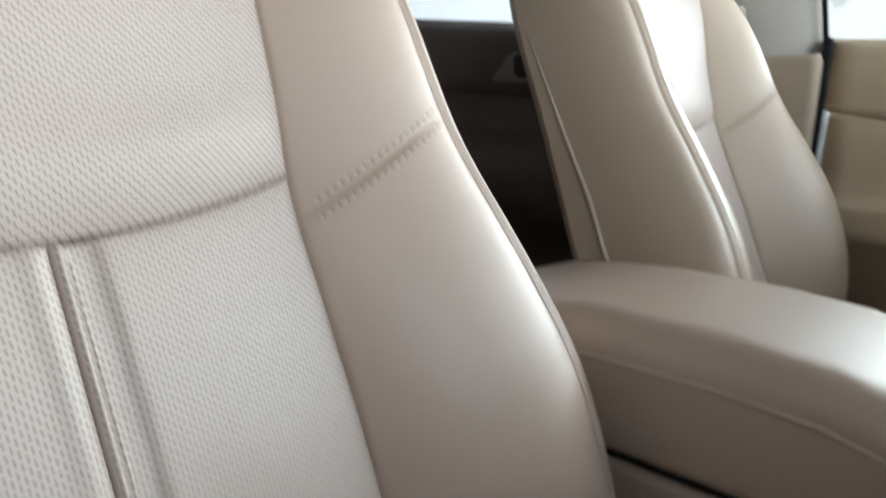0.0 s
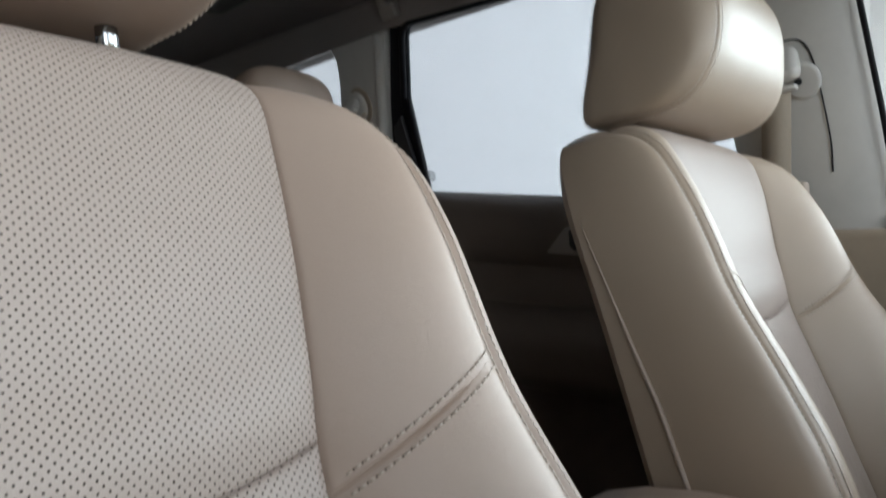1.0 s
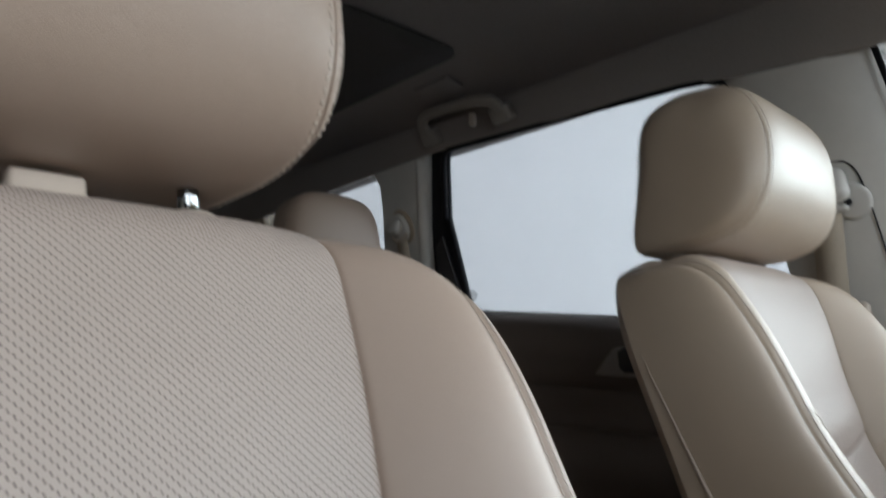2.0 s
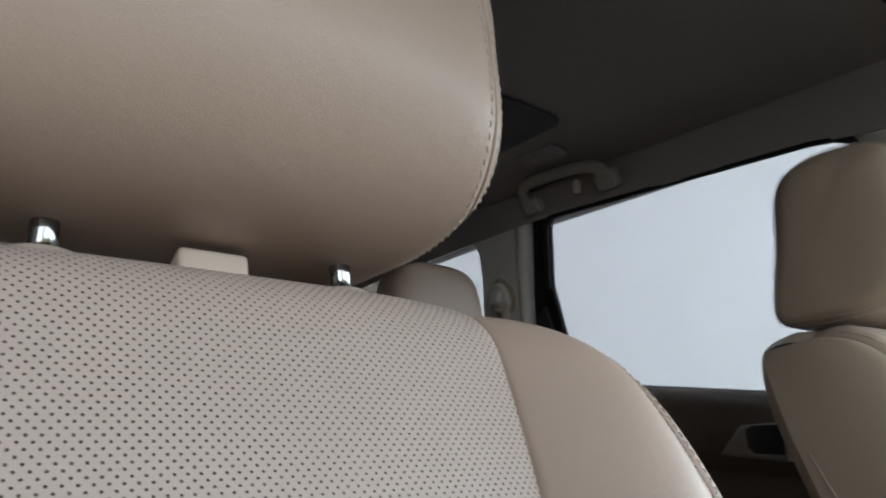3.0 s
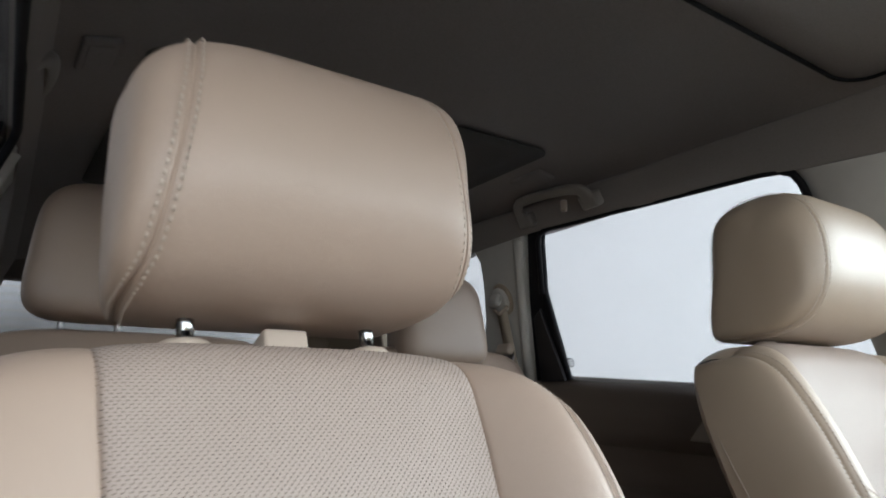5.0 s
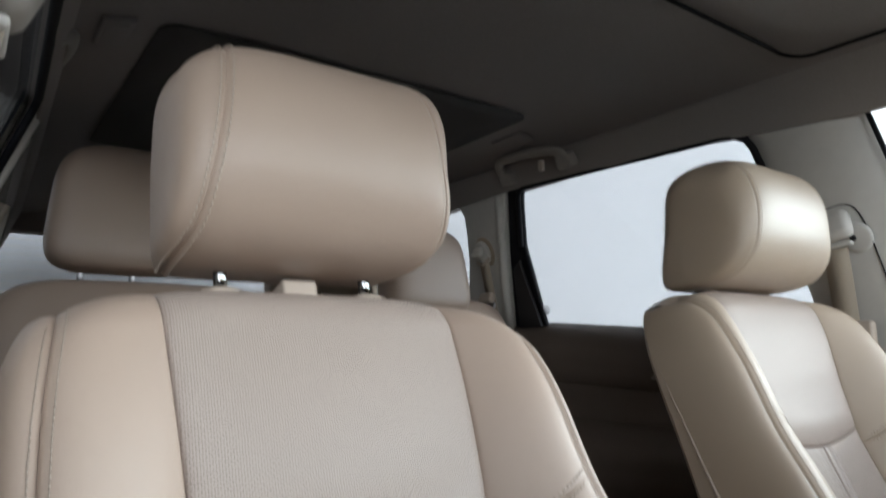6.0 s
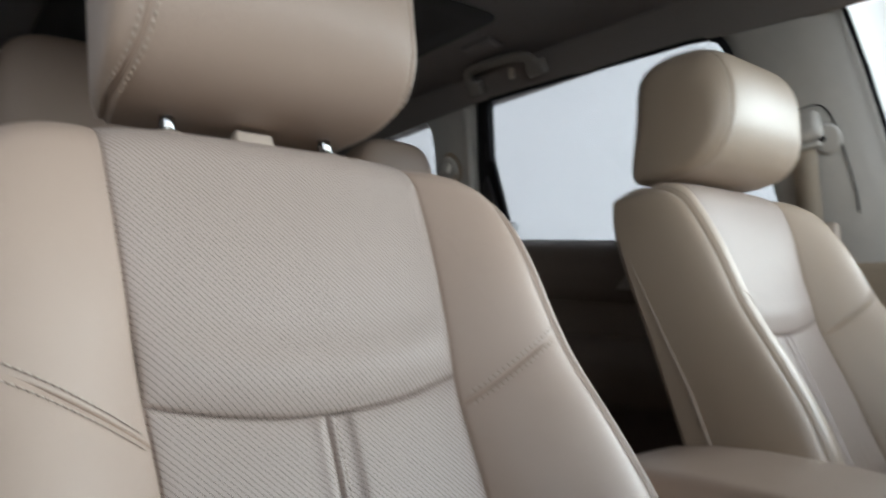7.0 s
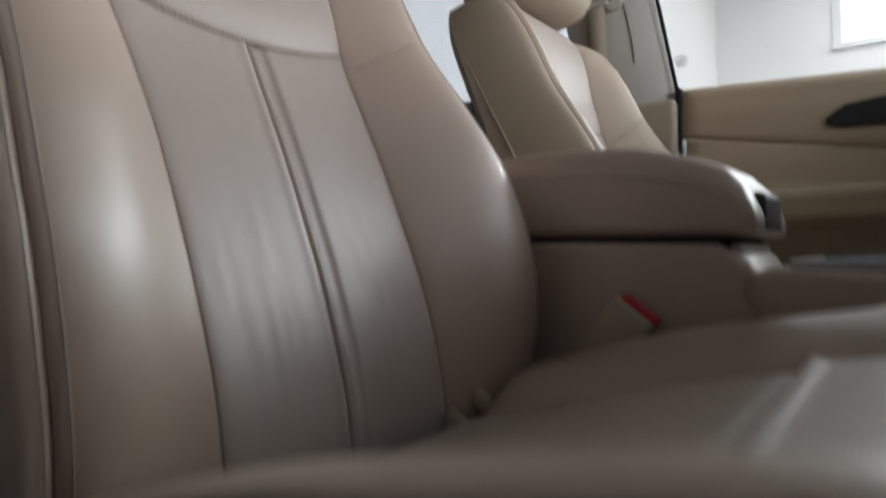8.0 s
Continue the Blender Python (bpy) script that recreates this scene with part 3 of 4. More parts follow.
def side_slab(poly, thick, proud=0.0, mirror=False, bevel=0.004):
    """A plate in the sloping plane of the windows from (y, z) corners; its room side stands proud by so much."""
    bm = bmesh.new()
    nrm = Vector((1, 0.03, 0.41)).normalized()
    inner = [bm.verts.new(Vector((shell_x(y, z), y, z)) - nrm * proud) for y, z in poly]
    f = bm.faces.new(inner)
    bm.normal_update()
    if f.normal.x > 0:
        f.normal_flip()
    outer = [bm.verts.new(v.co + nrm * (thick + proud)) for v in inner]
    loop = list(f.verts)
    om = dict(zip(inner, outer))
    bm.faces.new([om[v] for v in reversed(loop)])
    edges = list(f.edges)
    for i, v in enumerate(loop):
        w = loop[(i + 1) % len(loop)]
        bm.faces.new([w, v, om[v], om[w]])
    if bevel:
        bmesh.ops.bevel(bm, geom=edges, offset=bevel, segments=3, affect="EDGES", profile=0.5)
    if mirror:
        for v in bm.verts:
            v.co.x = 2 * MX - v.co.x
        bmesh.ops.reverse_faces(bm, faces=bm.faces[:])
    return bm


def flat_part(name, bm, mat, parent=None, label=""):
    ob = part(name, bm, mat, parent, label, smooth=False)
    return ob


def on_plane(y, z, proud=0.0):
    return Vector((shell_x(y, z), y, z)) - Vector((1, 0.03, 0.41)).normalized() * proud


def mirror_x(p, mirror):
    return Vector((2 * MX - p[0], p[1], p[2])) if mirror else Vector(p)


GLASS_TOP = [(0.872, 1.19), (0.828, 1.308), (0.817, 1.325), (0.795, 1.3335), (0.5, 1.3265), (0.25, 1.320), (0.212, 1.316), (0.192, 1.307), (0.183, 1.289), (0.176, 1.248)]
REAR_GLASS = [(0.91, 0.95), (0.53, 0.91), (0.15, 0.88)] + GLASS_TOP[:2:-1] + [(0.84, 1.325), (0.895, 1.19)]
DIVIDER = [(0.795, 1.336), (0.817, 1.325), (0.828, 1.308), (0.872, 1.19), (0.888, 0.97), (1.013, 0.97), (0.937, 1.182), (0.87, 1.336)]
C_PILLAR = [(0.86, 1.345), (0.87, 1.334), (0.937, 1.182), (1.013, 0.97), (1.06, 0.90), (1.24, 0.92), (1.18, 1.04), (1.115, 1.16), (1.078, 1.25), (1.064, 1.30), (1.075, 1.345)]
QUARTER = [(1.078, 1.25), (1.064, 1.30), (1.08, 1.329), (1.63, 1.303), (1.71, 1.09), (1.19, 1.03), (1.115, 1.16)]
D_PILLAR = [(1.62, 1.345), (1.63, 1.29), (1.71, 1.08), (1.19, 1.035), (1.23, 0.91), (2.24, 0.91), (2.16, 1.345)]
FRONT_GLASS = [(-0.018, 1.293), (-0.032, 1.2), (-0.063, 0.895), (-0.95, 0.85), (-0.85, 0.97), (-0.45, 1.25), (-0.3, 1.29)]

for far in (True, False):
    mir = not far
    n1 = thing("pillar_trim", (0, 0, 0), "warm grey plastic pillar trim beside the rear door glass", "pillar trim", kind="structure")
    flat_part("pillar_cover", side_slab(C_PILLAR, 0.05, 0.012, mir, 0.012), PLASTIC_GREY, n1)
    flat_part("black_divider", side_slab(DIVIDER, 0.016, -0.004, mir, 0.006), RUBBER, n1, "black window divider bar")
    part("pillar_edge", tube([mirror_x(on_plane(y, z, 0.006), mir) for y, z in ((0.893, 1.330), (0.918, 1.27), (0.951, 1.182), (0.99, 1.075), (1.027, 0.97))], 0.0155, 14), PLASTIC_GREY, n1)
    flat_part("sash_cover", side_slab([(0.902, 1.155), (0.935, 1.135), (0.985, 0.972), (0.897, 0.972)], 0.006, 0.006, mir, 0.003), PLASTIC_BLACK, n1, "black plastic sash cover")
    n3 = thing("pillar_trim", (0, 0, 0), "tan plastic rear pillar trim beside the tailgate", "pillar trim", kind="structure")
    flat_part("pillar_cover", side_slab(D_PILLAR, 0.05, 0.010, mir, 0.008), PLASTIC_TAN, n3)
    corner = (0.36, 0.92) if far else (0.16, 1.02)  # the far corner is filled out further
    part("pillar_corner", rounded_block(corner[0], 0.10, 0.42, 0.03, Matrix.Translation(mirror_x((corner[1], 2.12, 1.12), mir))), PLASTIC_TAN, n3)
    n2 = thing("pillar_trim", (0, 0, 0), "warm grey plastic middle pillar trim with belt guide", "pillar trim", kind="structure")
    def bulged(a, b, mir=mir):
        z0, z1 = 0.875, 1.30 + 0.012 * a
        z = z0 + b * (z1 - z0)
        y0 = float(np.interp(z, [0.875, 1.2, 1.298], [-0.063, -0.032, -0.018]))
        y1 = float(np.interp(z, [0.875, 1.248, 1.289, 1.307, 1.3165], [0.150, 0.176, 0.183, 0.192, 0.212]))
        return mirror_x(on_plane(y0 + a * (y1 - y0), z, 0.019 * (1 - abs(2 * a - 1) ** 2.6) - (0.012 if a < 0.5 else 0.0) * (1 - 2 * a) ** 2), mir)

    part("pillar_cover", thicken(grid(bulged, 28, 24, flip=not mir), 0.012), PLASTIC_GREY, n2)
    seal = [(-0.021, 1.30), (-0.036, 1.2), (-0.052, 1.05), (-0.066, 0.89)]
    part("window_seal", tube([mirror_x(on_plane(y, z, 0.006), mir) for y, z in seal], 0.0045, 8), RUBBER, n2, "black rubber window seal")
    part("window_seal", tube([mirror_x(on_plane(y, z + 0.002, 0.009), mir) for y, z in GLASS_TOP], 0.0072, 8), RUBBER, n2, "black rubber seal round the rear door glass")
    # roof rail over the windows
    rail = [(-0.9, 1.25), (-0.45, 1.262), (-0.3, 1.302), (-0.016, 1.299), (0.13, 1.306), (0.212, 1.317), (0.25, 1.321), (0.5, 1.3275), (0.795, 1.3365), (0.87, 1.336), (1.11, 1.328), (1.75, 1.30), (2.2, 1.26), (2.2, 1.40), (-0.9, 1.40)]
    tagged(flat_part("roof_rail_trim", side_slab(rail, 0.05, 0.016, mir, 0.006), RAIL_FABRIC), "dark fabric-covered roof rail above the side windows", "roof rail", kind="structure")
    tagged(flat_part("window_rear_door", side_slab(REAR_GLASS, 0.004, -0.012, mir, 0), GLASS_TINT), "lightly tinted rear door window glass", "window", kind="structure")
    tagged(flat_part("window_quarter", side_slab(QUARTER, 0.004, -0.012, mir, 0), GLASS_TINT), "tinted rear quarter window glass", "window", kind="structure")
    if far:
        w3 = tagged(flat_part("window_front_door", side_slab(FRONT_GLASS, 0.004, -0.012, mir, 0), GLASS_CLEAR), "clear front door window glass", "window", kind="structure")
        w3.visible_shadow = False


def door_panel(rows, y0, y1, mirror):
    """A door's inner face lofted along y from (z, x) rows; x is how far it stands from the car's middle line."""
    def fn(a, b):
        y = y0 + a * (y1 - y0)
        t = b * (len(rows) - 1)
        k = min(int(t), len(rows) - 2)
        f = t - k
        z = rows[k][0] * (1 - f) + rows[k + 1][0] * f
        x = rows[k][1] * (1 - f) + rows[k + 1][1] * f
        z += rows[k][2] * (1 - f) * a + rows[k + 1][2] * f * a
        x -= 0.03 * max(0.0, y)
        return (2 * MX - x if mirror else x, y, z)
    bm = grid(fn, 24, (len(rows) - 1) * 4, cheb=False, flip=not mirror)
    return thicken(bm, 0.03)


# rows: height, x, rise along the panel
FRONT_DOOR_UPPER = [(0.898, 1.160, -0.045), (0.900, 1.148, -0.045), (0.885, 1.135, -0.045), (0.84, 1.128, -0.06), (0.793, 1.130, -0.15), (0.788, 1.140, -0.15)]
FRONT_DOOR_LOWER = [(0.791, 1.142, -0.15), (0.784, 1.126, -0.15), (0.745, 1.118, -0.12), (0.69, 1.112, -0.07), (0.66, 1.10, 0.0), (0.655, 1.07, 0.0), (0.645, 1.055, 0.0), (0.60, 1.055, 0.0), (0.57, 1.09, 0.0), (0.50, 1.12, 0.0), (0.08, 1.13, 0.0)]
fd = thing("front_door", (0, 0, 0), "closed front door with tan upper rail and armrest", "car door")
part("door_rail", door_panel(FRONT_DOOR_UPPER, -0.075, -1.0, False), LEATHER_DOOR, fd)
part("door_panel", door_panel(FRONT_DOOR_LOWER, -0.085, -1.0, False), LEATHER_DOOR, fd)
flat_part("door_seal", box((0.05, 0.014, 0.84), (1.148, -0.069, 0.48), 0.003), RUBBER, fd, "black rubber door seal")
REAR_DOOR_ROWS = [(0.893, 1.155, 0.070), (0.895, 1.140, 0.070), (0.882, 1.126, 0.070), (0.85, 1.118, 0.055), (0.812, 1.122, 0.04), (0.80, 1.135, 0.04), (0.74, 1.135, 0.03), (0.70, 1.125, 0.02), (0.68, 1.09, 0.0), (0.65, 1.07, 0.0), (0.60, 1.075, 0.0), (0.56, 1.12, 0.0), (0.08, 1.13, 0.0)]
for far in (True, False):
    rd = thing("rear_door", (0, 0, 0), "closed rear door with padded inner panel, coloured dark brown for the shade", "car door")
    part("door_panel", door_panel(REAR_DOOR_ROWS, 0.155, 1.03, not far), LEATHER_DOOR_SHADED, rd)
    bx = box((0.06, 0.235, 0.85), (1.135, 0.05, 0.45), 0.012)
    bx2 = box((0.06, 1.4, 0.9), (1.11, 1.73, 0.47), 0.012)
    for b in (bx, bx2):
        if not far:
            for v in b.verts:
                v.co.x = 2 * MX - v.co.x
            bmesh.ops.reverse_faces(b, faces=b.faces[:])
    tagged(flat_part("lower_pillar_trim", bx, PLASTIC_TAN), "tan plastic lower pillar trim", "pillar trim", kind="structure")
    tagged(flat_part("rear_side_trim", bx2, PLASTIC_TAN), "tan plastic rear side trim", "side trim", kind="structure")


# headliner with the outlines of the sunroof and the rear shade
def roof_z(x, y):
    r = min(1.0, abs(x - CX) / 0.62)
    return 1.425 - 0.07 * r ** 5 - 0.03 * max(0.0, (y - 1.2)) - 0.12 * max(0.0, (-0.35 - y)) ** 1.5


def roof_sheet(x0, x1, y0, y1, dz=0.0, n=40):
    return grid(lambda a, b: (x0 + a * (x1 - x0), y0 + b * (y1 - y0), roof_z(x0 + a * (x1 - x0), y0 + b * (y1 - y0)) + dz), n, n, cheb=False, flip=True)


def rounded_loop(x0, x1, y0, y1, r, n=8):
    out = []
    for cx, cy, a0 in ((x1 - r, y1 - r, 0), (x0 + r, y1 - r, 90), (x0 + r, y0 + r, 180), (x1 - r, y0 + r, 270)):
        for k in range(n + 1):
            a = radians(a0 + 90 * k / n)
            out.append((cx + r * math.cos(a), cy + r * math.sin(a)))
    return out


tagged(part("ceiling", thicken(roof_sheet(-0.26, 1.03, -0.75, 2.25), 0.04), HEADLINER), "dark grey woven headliner", "headliner", kind="structure")
RS = (-0.045, 0.735, 0.565, 1.275)


def roof_patch(loop, dz):
    bm = bmesh.new()
    cx = sum(p[0] for p in loop) / len(loop)
    cy = sum(p[1] for p in loop) / len(loop)
    prev = None
    for f in (1.0, 0.85, 0.6, 0.3, 0.1):
        ring = []
        for x, y in loop:
            px, py = cx + (x - cx) * f, cy + (y - cy) * f
            ring.append(bm.verts.new((px, py, roof_z(px, py) + dz)))
        if prev:
            for k in range(len(ring)):
                bm.faces.new([prev[(k + 1) % len(ring)], prev[k], ring[k], ring[(k + 1) % len(ring)]])
        prev = ring
    bm.faces.new(list(reversed(prev)))
    return bm


shade_loop = rounded_loop(*RS, 0.03)
tagged(part("rear_roof_shade", thicken(roof_patch(shade_loop, -0.004), 0.003), SHADE_FABRIC), "closed dark rear roof shade in the headliner", "roof shade", kind="structure")
sun_loop = rounded_loop(-0.115, 0.885, -0.62, 0.062, 0.05)
sun = tagged(part("sunroof_shade", thicken(roof_patch(sun_loop, -0.004), 0.003), HEADLINER), "closed fabric sunroof shade in the headliner", "sunroof shade", kind="structure")
rim = [(x, y, roof_z(x, y) - 0.004) for x, y in sun_loop + sun_loop[:1]]
part("sunroof_seal", tube(rim, 0.004, 6), RUBBER, sun, "black rubber seal")

# plain closing parts of the car
tagged(flat_part("floor", box((1.56, 3.1, 0.04), (CX, 0.75, 0.03), 0.0), CARPET), "brown carpeted car floor", "car floor", kind="structure")
tg = thing("tailgate", (0, 0, 0), "closed tailgate with heated rear window", "tailgate", kind="structure")
flat_part("tailgate_panel", box((1.44, 0.05, 0.98), (CX, 2.22, 0.58), 0.01), PLASTIC_TAN, tg)
flat_part("tailgate_header", box((1.1, 0.05, 0.12), (CX, 2.12, 1.37), 0.01), HEADLINER, tg)
rw = flat_part("rear_window", box((1.2, 0.004, 0.3), (CX, 2.17, 1.2), 0.0), GLASS_TINT, tg, "tinted rear window")
rw.visible_shadow = False
for k in range(9):
    flat_part("defroster_line", box((1.1, 0.001, 0.0015), (CX, 2.165, 1.09 + 0.026 * k), 0.0), MAT_LINE, tg)

# ---- second row ----
def prism(poly, x0, x1, bevel):
    """A plate across x from (y, z) corners."""
    bm = bmesh.new()
    rows = [[bm.verts.new((x, y, z)) for y, z in poly] for x in (x0, x1)]
    n = len(poly)
    for k in range(n):
        bm.faces.new([rows[0][k], rows[0][(k + 1) % n], rows[1][(k + 1) % n], rows[1][k]])
    bm.faces.new(rows[0])
    bm.faces.new(rows[1])
    bmesh.ops.recalc_face_normals(bm, faces=bm.faces[:])
    bmesh.ops.bevel(bm, geom=bm.edges[:], offset=bevel, segments=2, affect="EDGES", profile=0.5)
    return bm


def pillow(w, h, t, taper, m, n=5.0, arch=0.0):
    """A padded block, w wide, h high, t thick: rounded like a cushion, narrower or wider at its top by taper, its top arched."""
    def fn(a, b):
        th, ph = (2 * a - 1) * math.pi, (b - 0.5) * math.pi

        def sg(v, p):
            return math.copysign(abs(v) ** p, v)
        z = sg(math.sin(ph), 2 / n)
        k = sg(math.cos(ph), 2 / n)
        x = sg(math.cos(th), 2 / n) * k
        y = sg(math.sin(th), 2 / 3.2) * k
        wide = 1 + taper * (z * 0.5 + 0.5)
        return m @ Vector((x * wide * w / 2, y * t / 2, z * h / 2 - arch * x * x * max(0.0, z)))
    bm = grid(fn, 56, 36, cheb=False)
    bmesh.ops.remove_doubles(bm, verts=bm.verts, dist=1e-5)
    return bm


def rear_seat(x, w, head_z, head_x, head_w, posts, label, group):
    st = thing("rear_seat", (x, 0.95, 0.05), label, "car seat", group)
    tilt = Matrix.Rotation(-radians(18), 4, "X")
    part("backrest", pillow(w, 0.68, 0.15, -0.06, Matrix.Translation((0, 0.0, 0.663)) @ tilt, 8.0, 0.008), LEATHER, st)
    part("cushion", rounded_block(w, 0.50, 0.16, 0.05, Matrix.Translation((0, -0.25, 0.30))), LEATHER, st)
    hh = head_z[1] - head_z[0]
    h = part("headrest", pillow(head_w, hh, 0.12, -0.16, Matrix.Translation((head_x, 0.06, (head_z[0] + head_z[1]) / 2 - 0.05)) @ Matrix.Rotation(-radians(8), 4, "X"), 5.0, 0.014), LEATHER, st, "beige leather headrest")
    for dx in posts:
        part("headrest_post", tube([(head_x + dx, 0.08, 0.95), (head_x + dx, 0.07, head_z[0])], 0.006, 12), SATIN, h, "metal headrest post")
        part("post_guide", lofted_disc((head_x + dx, 0.082, 0.985), 0.022, 0.010), PLASTIC_TAN, st, "tan plastic post guide")
    return st


def lofted_disc(at, r, h, n=20):
    bm = bmesh.new()
    prev = None
    for f, z in ((1.0, 0.0), (1.0, 0.6), (0.85, 1.0), (0.3, 1.05)):
        ring = [bm.verts.new((at[0] + r * f * math.cos(k * 2 * math.pi / n), at[1] + 0.7 * r * f * math.sin(k * 2 * math.pi / n), at[2] + h * z)) for k in range(n)]
        if prev:
            for k in range(n):
                bm.faces.new([prev[k], prev[(k + 1) % n], ring[(k + 1) % n], ring[k]])
        prev = ring
    bm.faces.new(prev)
    return bm


rear_seat(0.06, 0.62, (1.065, 1.325), -0.06, 0.30, (-0.073, 0.023), "beige leather second-row seat with raised headrest, in shade", "second-row seats")
rear_seat(0.748, 0.605, (1.0, 1.232), 0.0, 0.275, (-0.06, 0.06), "beige leather second-row seat with lowered headrest beside the window", "second-row seats")

# ---- console ----
con = thing("centre_console", (CX, -0.14, 0.05), "tan centre console with padded leather armrest lid", "centre console")


def lofted(sections, n=9):
    """A body lofted along y from rows (y, bottom, top, half width, radius): rounded rectangles."""
    bm = bmesh.new()
    prev = None
    for y, z0, z1, hw, r in sections:
        ring = []
        for cx, cz, a0 in ((hw - r, z1 - r, 0), (-hw + r, z1 - r, 90), (-hw + r * 0.4, z0 + r * 0.4, 180), (hw - r * 0.4, z0 + r * 0.4, 270)):
            rr = r if a0 < 180 else r * 0.4
            for k in range(n):
                a = radians(a0 + 90 * k / (n - 1))
                ring.append(bm.verts.new((cx + rr * math.cos(a), y, cz + rr * math.sin(a))))
        if prev:
            for k in range(len(ring)):
                bm.faces.new([prev[k], prev[(k + 1) % len(ring)], ring[(k + 1) % len(ring)], ring[k]])
        else:
            bm.faces.new(ring)
        prev = ring
    bm.faces.new(list(reversed(prev)))
    bmesh.ops.recalc_face_normals(bm, faces=bm.faces[:])
    return bm


# heights from the console's foot
LID = [(0.196, 0.52, 0.552, 0.078, 0.012), (0.190, 0.514, 0.568, 0.086, 0.02), (0.170, 0.512, 0.584, 0.092, 0.026), (0.135, 0.511, 0.596, 0.094, 0.028), (0.09, 0.510, 0.603, 0.095, 0.028), (0.03, 0.510, 0.607, 0.095, 0.028), (-0.05, 0.509, 0.606, 0.095, 0.028), (-0.11, 0.507, 0.601, 0.095, 0.027), (-0.165, 0.506, 0.586, 0.095, 0.026), (-0.195, 0.505, 0.574, 0.094, 0.027), (-0.212, 0.504, 0.556, 0.092, 0.022), (-0.222, 0.506, 0.534, 0.089, 0.013), (-0.225, 0.51, 0.524, 0.086, 0.006)]
lid = part("armrest_lid", lofted(LID), LEATHER, con, "padded beige leather armrest lid")
for sg in (-1, 1):
    rows_ = [r for r in LID if -0.2 < r[0] < 0.2]
    part("piping", tube([(sg * (r[3] + 0.0002), r[0], r[2] - 0.030) for r in rows_], 0.0016, 6), PIPING, lid)
part("lid_latch", rounded_block(0.10, 0.014, 0.040, 0.006, Matrix.Translation((0.0, -0.2195, 0.529))), PLASTIC_BLACK, lid, "black latch recess")
part("console_body", lofted([(0.24, 0.0, 0.502, 0.088, 0.006), (0.0, 0.0, 0.504, 0.092, 0.006), (-0.19, 0.0, 0.499, 0.092, 0.008), (-0.215, 0.0, 0.485, 0.09, 0.015), (-0.23, 0.0, 0.46, 0.088, 0.015), (-0.25, 0.0, 0.43, 0.086, 0.015), (-0.7, 0.0, 0.42, 0.086, 0.015)]), LEATHER, con)
# black block added so that the gap under the lid reads as shade
part("lid_gap_fill", rounded_block(0.172, 0.40, 0.03, 0.004, Matrix.Translation((0, 0.0, 0.500))), RUBBER, con, "black filler that keeps the gap under the lid dark")
part("lid_hinge", rounded_block(0.16, 0.03, 0.02, 0.005, Matrix.Translation((0, -0.195, 0.488))), PLASTIC_TAN, con, "grey plastic lid support")
part("shifter_surround", lofted([(-0.212, 0.445, 0.468, 0.09, 0.008), (-0.235, 0.42, 0.474, 0.1, 0.010), (-0.32, 0.415, 0.470, 0.103, 0.010), (-0.7, 0.44, 0.488, 0.105, 0.012)]), LEATHER, con)
part("trim_plate", rounded_block(0.17, 0.40, 0.012, 0.004, Matrix.Translation((0, -0.45, 0.476))), SATIN, con, "satin silver trim plate")
part("cup_recess", rounded_block(0.085, 0.17, 0.012, 0.004, Matrix.Translation((-0.015, -0.36, 0.480))), PLASTIC_BLACK, con, "black cup holder mat")

# belt buckle between seat and console
buckle = thing("belt_buckle", (0.272, -0.225, 0.42), "tan seat belt buckle with red release button", "belt buckle")
tl = Matrix.Rotation(radians(38), 4, "X")
part("buckle_body", rounded_block(0.03, 0.048, 0.075, 0.007, Matrix.Translation((0, -0.012, 0.035)) @ tl), PLASTIC_TAN, buckle)
part("release_button", rounded_block(0.02, 0.042, 0.008, 0.003, Matrix.Translation((0, -0.012, 0.035)) @ tl @ Matrix.Translation((0, -0.001, 0.0385))), RED, buckle, "red release button")
part("buckle_stalk", rounded_block(0.014, 0.03, 0.16, 0.005, Matrix.Translation((0, 0.035, -0.05)) @ tl), PLASTIC_BLACK, buckle)

# ---- belts, handles and small fittings on both sides ----
def mx(p, far):
    return (p[0], p[1], p[2]) if far else (2 * MX - p[0], p[1], p[2])


NRM = Vector((1, 0.03, 0.41)).normalized()


def on_side(y, z, proud=0.0):
    return Vector((shell_x(y, z), y, z)) - NRM * proud


def strip(points, width_dir, half, thick, far):
    """A flat band along points."""
    bm = bmesh.new()
    w = Vector(width_dir)
    prev = None
    for p in points:
        p = Vector(p)
        row = [bm.verts.new(mx(p + w * s_ * half + NRM * t_ * thick, far)) for s_, t_ in ((-1, 0), (1, 0), (1, 1), (-1, 1))]
        if prev:
            for k in range(4):
                bm.faces.new([prev[k], prev[(k + 1) % 4], row[(k + 1) % 4], row[k]])
        else:
            bm.faces.new(row)
        prev = row
    bm.faces.new(list(reversed(prev)))
    bmesh.ops.recalc_face_normals(bm, faces=bm.faces[:])
    return bm


